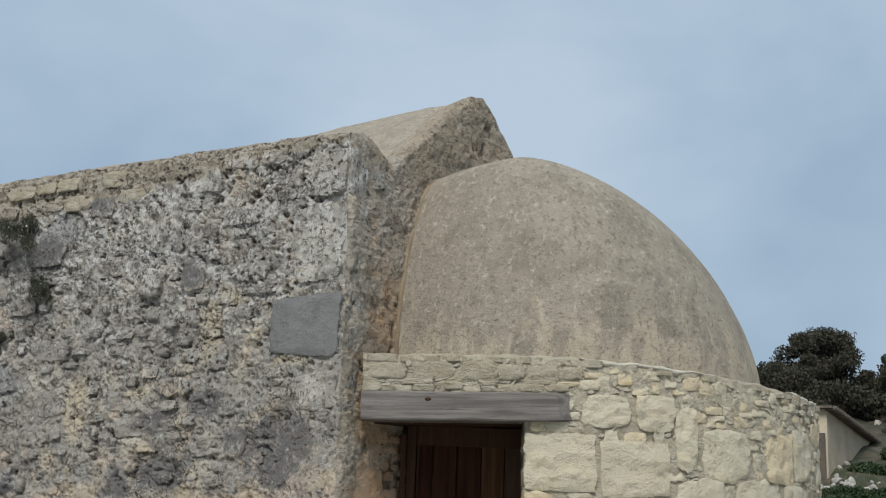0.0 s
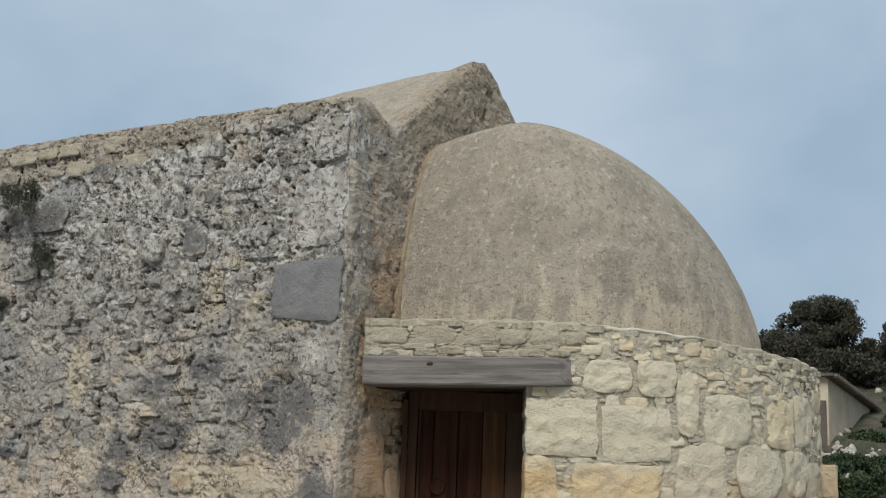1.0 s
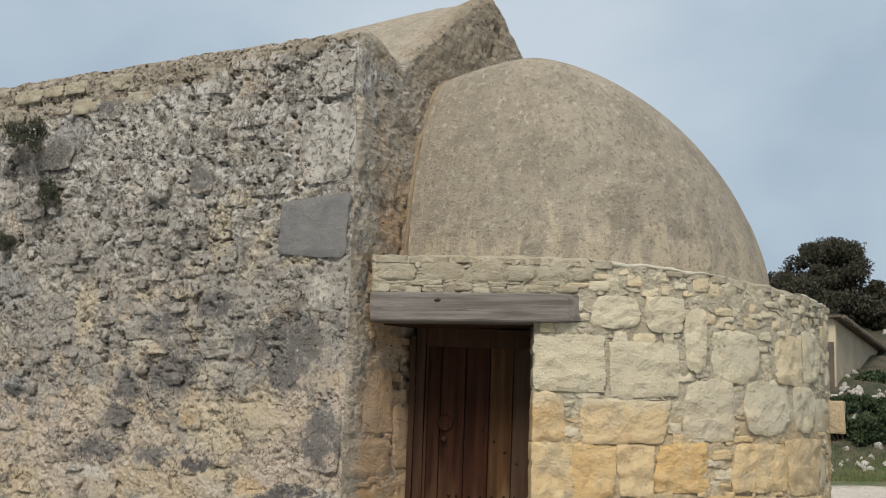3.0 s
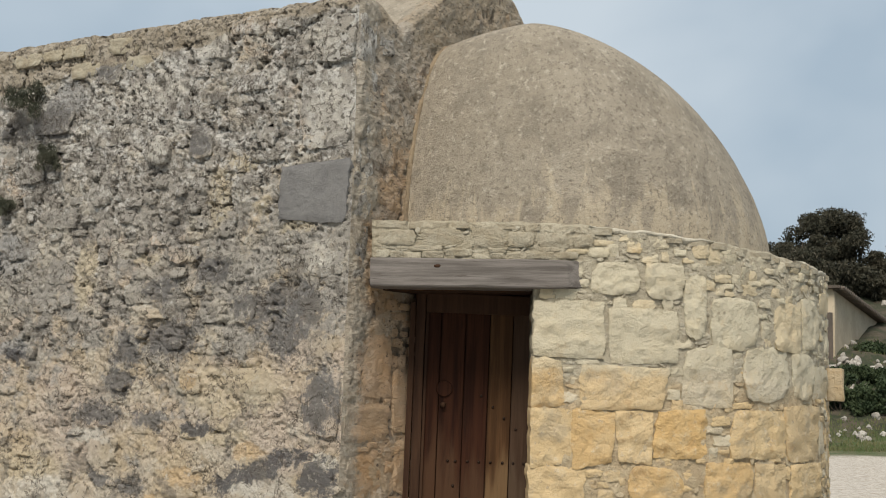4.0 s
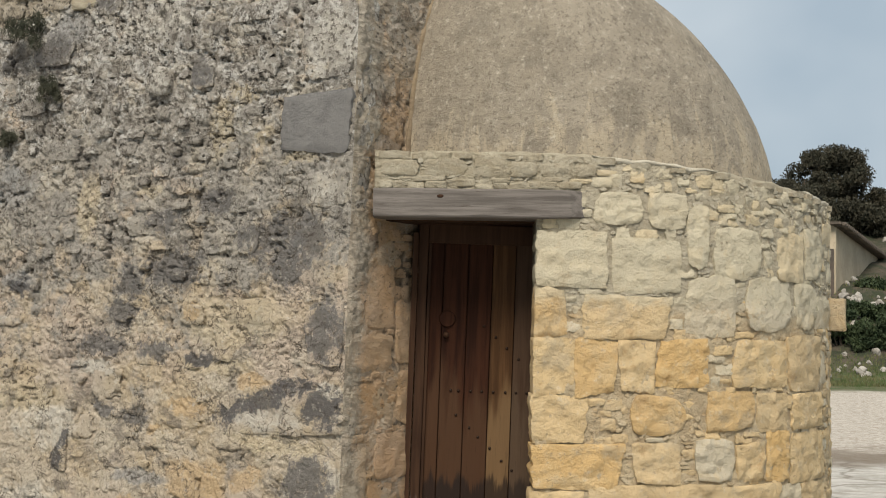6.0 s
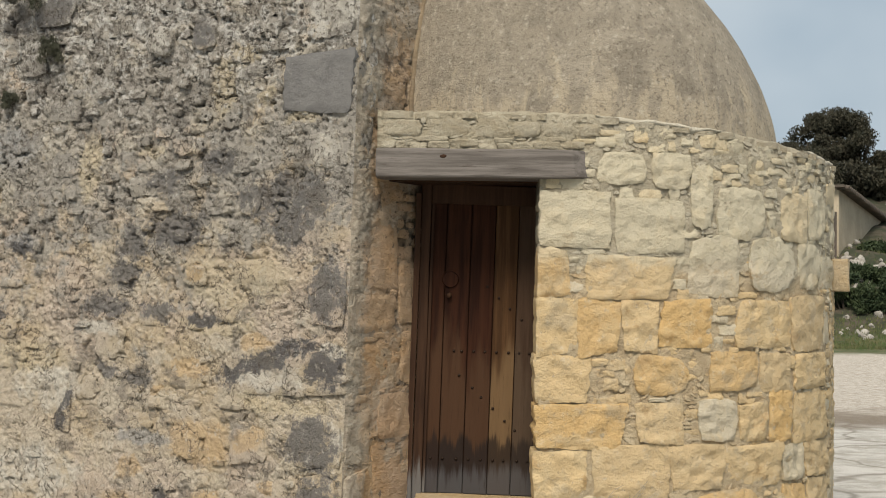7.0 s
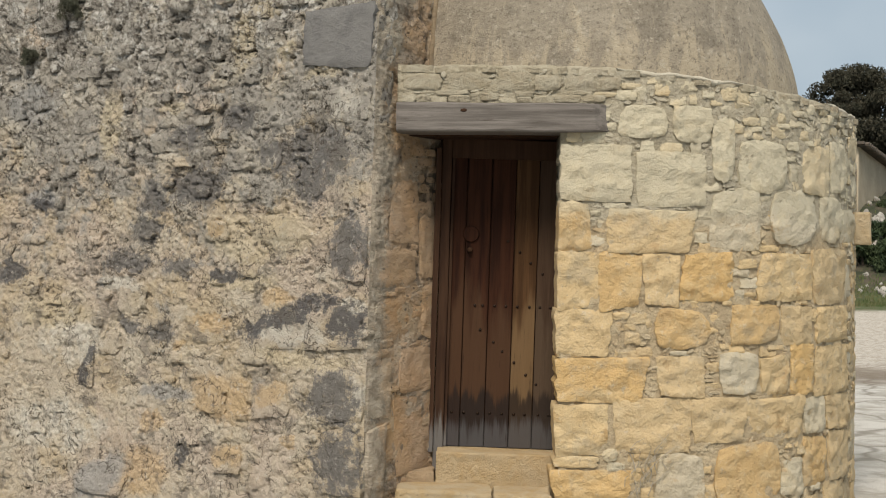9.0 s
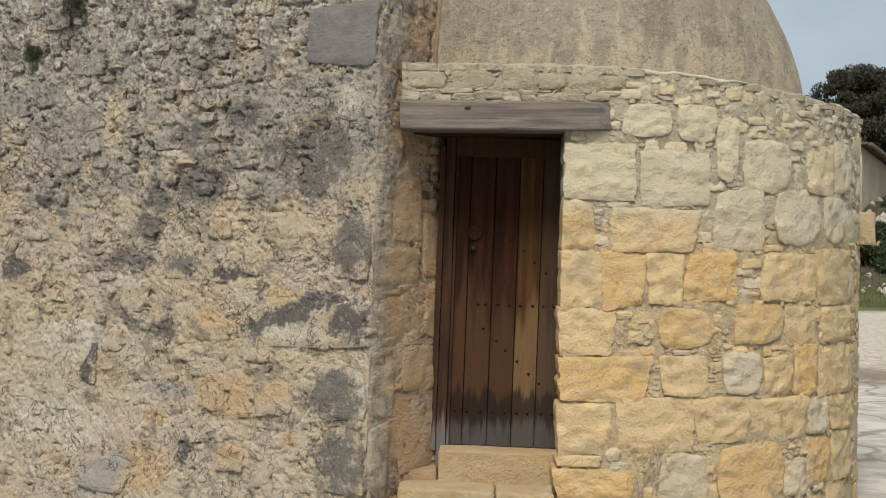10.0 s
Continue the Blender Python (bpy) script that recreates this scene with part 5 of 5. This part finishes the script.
wall_plant(2.93, 3.90, 0.20, 3, "dark green tuft growing from the rubble wall")
wall_plant(2.70, 3.45, 0.13, 4, "small sparse dark tuft in a wall joint")
wall_plant(3.10, 3.12, 0.09, 6, "tiny dark weed rooted in the wall")


M_DRY = plain_stone("dry stems", (0.38, 0.345, 0.28), (0.29, 0.265, 0.21), 9.0, 0.4)


def dry_weed():
    """Dead creeper stems clinging to the foot of the round wall."""
    ob = empty("dry_weed", "dead grey creeper clinging to the round wall", "plant")
    q = random.Random(41)
    for i in range(20):
        u, z = 1.06 + q.gauss(0.06, 0.09), 0.18 + q.uniform(0.0, 0.28)
        pts = []
        for k in range(5):
            pts.append(on_apse(u, z, 0.026 + 0.008 * q.random()))
            u += q.uniform(-0.03, 0.055)
            z += q.uniform(0.01, 0.06)
        part("stem", stem("stem", pts, 0.003, 0.0012, M_DRY, 4), ob)


dry_weed()


# ---- bank, shed and trees behind ----
def gz(x, y):
    return float(ground_height(np.array([x]), np.array([y]))[0])


def tree(x, y, top, spread, lean, seed, label, clumps=26, material=M_PINE):
    """Trunk, limbs and a ragged crown of leaf clumps."""
    r = random.Random(seed)
    z0 = gz(x, y)
    h = top - z0
    ob = empty("tree", label, "tree", group="trees on the slope")
    ob.location = (x, y, z0 - 0.1)
    fork = Vector((lean * 0.3, 0, h * 0.35))
    part("trunk", stem("trunk", [(0, 0, 0), (lean * 0.1, 0, h * 0.18), fork, (lean * 0.6, 0, h * 0.62), (lean, 0, h * 0.86)], h * 0.045, h * 0.012, M_TWIG), ob)
    heads = []
    for i in range(clumps):
        a, e = r.uniform(0, 6.283), r.uniform(0, 1) ** 0.8
        rr = spread * (0.95 - 0.55 * abs(e - 0.45)) * r.uniform(0.3, 1.0)
        c = Vector((lean * e + rr * math.cos(a), rr * math.sin(a), h * (0.30 + 0.63 * e)))
        k = spread * r.uniform(0.22, 0.36)
        heads.append((c, (k, k, k * 0.75)))
        if i % 4 == 0:
            part("limb", stem("limb", [fork * r.uniform(0.7, 1.3), (fork + c) / 2 + Vector((0, 0, -0.1 * h)), c], h * 0.016, h * 0.005, M_TWIG, 5), ob)
    part("crown", leaves("crown", heads, 620, spread * 0.034, material, seed), ob)
    return ob


tree(21.9, 82.0, 12.6, 2.4, 0.2, 11, "dark round-headed evergreen tree on the slope", 46)
tree(20.0, 80.0, 10.9, 1.7, 0.0, 12, "low dark evergreen tree beside the taller one", 24)
tree(25.6, 78.0, 11.1, 2.1, 0.3, 13, "dark spreading evergreen tree at the edge of the slope", 34)
tree(28.6, 80.0, 12.0, 2.4, 0.0, 15, "dark spreading evergreen tree at the edge of the slope", 30)


def bare_bush(x, y, top, seed):
    ob = empty("bare_bush", "thin half-bare bush beside the round tree", "bush")
    z0 = gz(x, y)
    ob.location = (x, y, z0 - 0.1)
    r = random.Random(seed)
    h = top - z0
    tips = []
    for i in range(12):
        tip = Vector((r.uniform(-0.9, 0.9), r.uniform(-0.5, 0.5), h * r.uniform(0.75, 1.0)))
        part("branch", stem("branch", [(0, 0, 0), tip * 0.55 + Vector((r.uniform(-.2, .2), 0, 0)), tip], 0.06, 0.012, M_TWIG, 4), ob)
        tips += [(tip, (0.16, 0.16, 0.2)), (tip * 0.9, (0.2, 0.2, 0.2))]
    part("foliage", leaves("foliage", tips, 26, 0.05, M_PINE, seed), ob)


bare_bush(23.6, 82.5, 12.5, 21)


def thicket(x, y, wide, high, seed):
    ob = empty("thicket", "dark evergreen thicket covering the slope", "thicket", group="thickets on the slope")
    ob.location = (x, y, gz(x, y))
    q = random.Random(seed)
    clumps = []
    for i in range(22):
        c = Vector((q.uniform(-wide, wide), q.uniform(-0.8, 0.8), high * q.uniform(0.1, 0.85)))
        c.z *= 1 - 0.45 * abs(c.x / wide) ** 2
        clumps.append((c, (0.6, 0.6, 0.5)))
        if i % 6 == 0:
            part("branch", stem("branch", [(c.x * 0.3, 0, -0.1), c * 0.6, c], 0.05, 0.015, M_TWIG, 4), ob)
    part("foliage", leaves("foliage", clumps, 230, 0.10, M_PINE, seed), ob)


for i, (x, y, wide, high) in enumerate(((18.6, 77, 1.8, 2.2), (20.8, 75, 1.9, 1.7), (23.0, 76, 1.6, 1.5), (25.2, 74, 1.9, 2.5), (27.0, 73, 1.8, 2.6),
                                        (19.2, 83, 2.0, 2.4), (22.0, 85, 2.2, 2.0), (24.6, 83, 2.0, 1.8), (27.3, 84, 2.2, 2.6), (17.6, 72, 1.6, 1.8), (24.0, 71, 1.5, 1.5))):
    thicket(x, y, wide, high, 50 + i)

M_SHED = plain_stone("shed render", (0.47, 0.40, 0.295), (0.39, 0.33, 0.24), 0.9, 0.5)
M_TILE = plain_stone("old roof tiles", (0.12, 0.095, 0.075), (0.08, 0.07, 0.06), 3.0, 0.6)
M_WHITE = plain_stone("whitewash", (0.72, 0.72, 0.70), (0.6, 0.6, 0.58), 1.0, 0.3)
M_ROCK = plain_stone("white limestone rock", (0.42, 0.40, 0.36), (0.26, 0.24, 0.21), 2.0, 0.8)


def shed():
    ob = empty("shed", "low rendered shed with a sloping dark tiled roof", "shed")
    a, b = Vector((16.3, 60.0, 0)), Vector((21.5, 70.4, 0))
    side = Vector((-(b - a).normalized().y, (b - a).normalized().x, 0)) * 4.5
    za, zb, foot = 6.38, 5.42, 1.5
    bm = bmesh.new()
    lo = [bm.verts.new((p.x, p.y, foot)) for p in (a, b, b + side, a + side)]
    hi = [bm.verts.new((p.x, p.y, z)) for p, z in ((a, za), (b, zb), (b + side, zb), (a + side, za))]
    for k in range(4):
        bm.faces.new((lo[k], lo[(k + 1) % 4], hi[(k + 1) % 4], hi[k]))
    bm.faces.new(hi)
    part("wall", bm_mesh("wall", bm, M_SHED), ob)
    run = (b - a).normalized()
    out = -side.normalized()
    bm = bmesh.new()
    p = [a - run * 0.3 + out * 0.28, b + run * 0.3 + out * 0.28, b + run * 0.3 + side * 1.05, a - run * 0.3 + side * 1.05]
    zz = [za + 0.03, zb - 0.03, zb - 0.03, za + 0.03]
    lo = [bm.verts.new((q.x, q.y, z)) for q, z in zip(p, zz)]
    hi = [bm.verts.new((q.x, q.y, z + 0.11)) for q, z in zip(p, zz)]
    for k in range(4):
        bm.faces.new((lo[k], lo[(k + 1) % 4], hi[(k + 1) % 4], hi[k]))
    bm.faces.new(hi)
    bm.faces.new(lo[::-1])
    roof_ob = part("roof", bm_mesh("roof", bm, M_TILE), ob, "dark tiled roof")
    bm = bmesh.new()
    bmesh.ops.create_cone(bm, cap_ends=True, segments=8, radius1=0.10, radius2=0.10, depth=0.5, matrix=Matrix.Rotation(radians(90), 4, "X"))
    tile_me = bm_mesh("tile_end", bm, M_TILE)
    turn = Matrix.Rotation(math.atan2(out.y, out.x) + math.pi / 2, 4, "Z")
    for i in range(34):
        t = i / 33
        q = a.lerp(b, t) + out * 0.2
        o = part("tile_end", tile_me, roof_ob)
        o.matrix_basis = Matrix.Translation((q.x, q.y, za + (zb - za) * t + 0.02)) @ turn
    part("side_door", worn_box("side_door", (15.55, 59.9, 3.2), (16.2, 60.35, 5.4), M_TILE, 0.02), ob, "rusty brown side door")


shed()
far_wall = empty("white_hut", "small whitewashed hut behind the shed", "hut")
part("wall", worn_box("wall", (23.2, 75.0, 4.0), (27.5, 79.0, 6.35), M_SHED, 0.03), far_wall)
part("roof", worn_box("roof", (22.9, 74.7, 6.36), (27.8, 79.3, 6.62), M_WHITE, 0.05), far_wall, "white flat roof edge")


def rock_mesh(seed):
    bm = bmesh.new()
    bmesh.ops.create_icosphere(bm, subdivisions=2, radius=1.0)
    for v in bm.verts:
        k = 1 + 0.5 * noise.noise(v.co * 1.1 + Vector((seed * 9.1, 0, 0))) + 0.2 * noise.noise(v.co * 3 + Vector((seed, 4, 0)))
        v.co = Vector((v.co.x * k, v.co.y * k, v.co.z * k * 0.75))
    return bm_mesh("rock", bm, M_ROCK)


rocks = [rock_mesh(i) for i in range(5)]
r = random.Random(77)
for i in range(110):
    if i >= 85:
        y = r.uniform(57.8, 59.6)
        x = y * r.uniform(0.262, 0.30)
        k = r.uniform(0.08, 0.24)
    elif i < 45:
        y = r.uniform(55.2, 63)
        x = y * r.uniform(0.255, 0.33)
        k = r.uniform(0.06, 0.20)
    elif i < 70:
        y = r.uniform(52.5, 54.5)
        x = y * r.uniform(0.25, 0.33)
        k = r.uniform(0.06, 0.16)
    else:
        y = r.uniform(74, 86)
        x = y * r.uniform(0.255, 0.33)
        k = r.uniform(0.15, 0.3)
    o = tagged(new("rock", rocks[i % 5]), "pale limestone rock lying on the grassy bank", "rock", "rocks on the bank")
    o.matrix_basis = Matrix.LocRotScale((x, y, gz(x, y) + k * 0.2), Euler((r.uniform(0, 6), r.uniform(0, 6), r.uniform(0, 6))), (k, k, k))


def shrub(x, y, wide, high, seed):
    ob = empty("shrub", "dense dark green shrub on the bank", "shrub", group="shrubs on the bank")
    ob.location = (x, y, gz(x, y))
    q = random.Random(seed)
    clumps = []
    for i in range(26):
        c = Vector((q.uniform(-wide, wide), q.uniform(-0.5, 0.5), high * q.uniform(0.1, 0.85)))
        c.z *= 1 - 0.5 * abs(c.x / wide) ** 2
        clumps.append((c, (0.32, 0.32, 0.26)))
        if i % 5 == 0:
            part("branch", stem("branch", [(c.x * 0.3, 0, -0.1), c * 0.6, c], 0.03, 0.01, M_TWIG, 4), ob)
    part("foliage", leaves("foliage", clumps, 170, 0.075, M_SHRUB, seed), ob)


shrub(15.6, 56.3, 1.1, 1.5, 31)
shrub(17.2, 56.0, 1.3, 1.6, 32)
shrub(19.2, 56.6, 1.4, 1.5, 33)
shrub(18.4, 61.0, 1.0, 0.35, 34)
shrub(21.0, 63.5, 1.2, 1.1, 35)
shrub(14.2, 57.0, 1.0, 1.4, 36)
shrub(16.6, 58.4, 1.0, 0.4, 37)
shrub(18.2, 58.6, 1.1, 0.45, 38)
shrub(20.3, 60.2, 1.2, 0.5, 39)

# grass of the verge and bank
r = random.Random(9)
gv, gf = [], []
for _ in range(9000):
    y = r.uniform(49.5, 64)
    x = y * r.uniform(0.235, 0.34)
    if y > 55.2 and r.random() < 0.85:
        continue
    z = gz(x, y)
    k, a = r.uniform(0.05, 0.16), r.uniform(0, 6.28)
    b = len(gv)
    gv += [(x - 0.03 * math.cos(a), y - 0.03 * math.sin(a), z - 0.02), (x + 0.03 * math.cos(a), y + 0.03 * math.sin(a), z - 0.02), (x + r.uniform(-0.06, 0.06), y, z + k)]
    gf.append((b, b + 1, b + 2))
M_GRASS = leaf_material("grass blades", (0.06, 0.095, 0.03), (0.13, 0.13, 0.06))
tagged(new("grass", mesh_of("grass", gv, gf, M_GRASS, False)), "short green grass along the gravel and up the bank", "grass", kind="stuff")
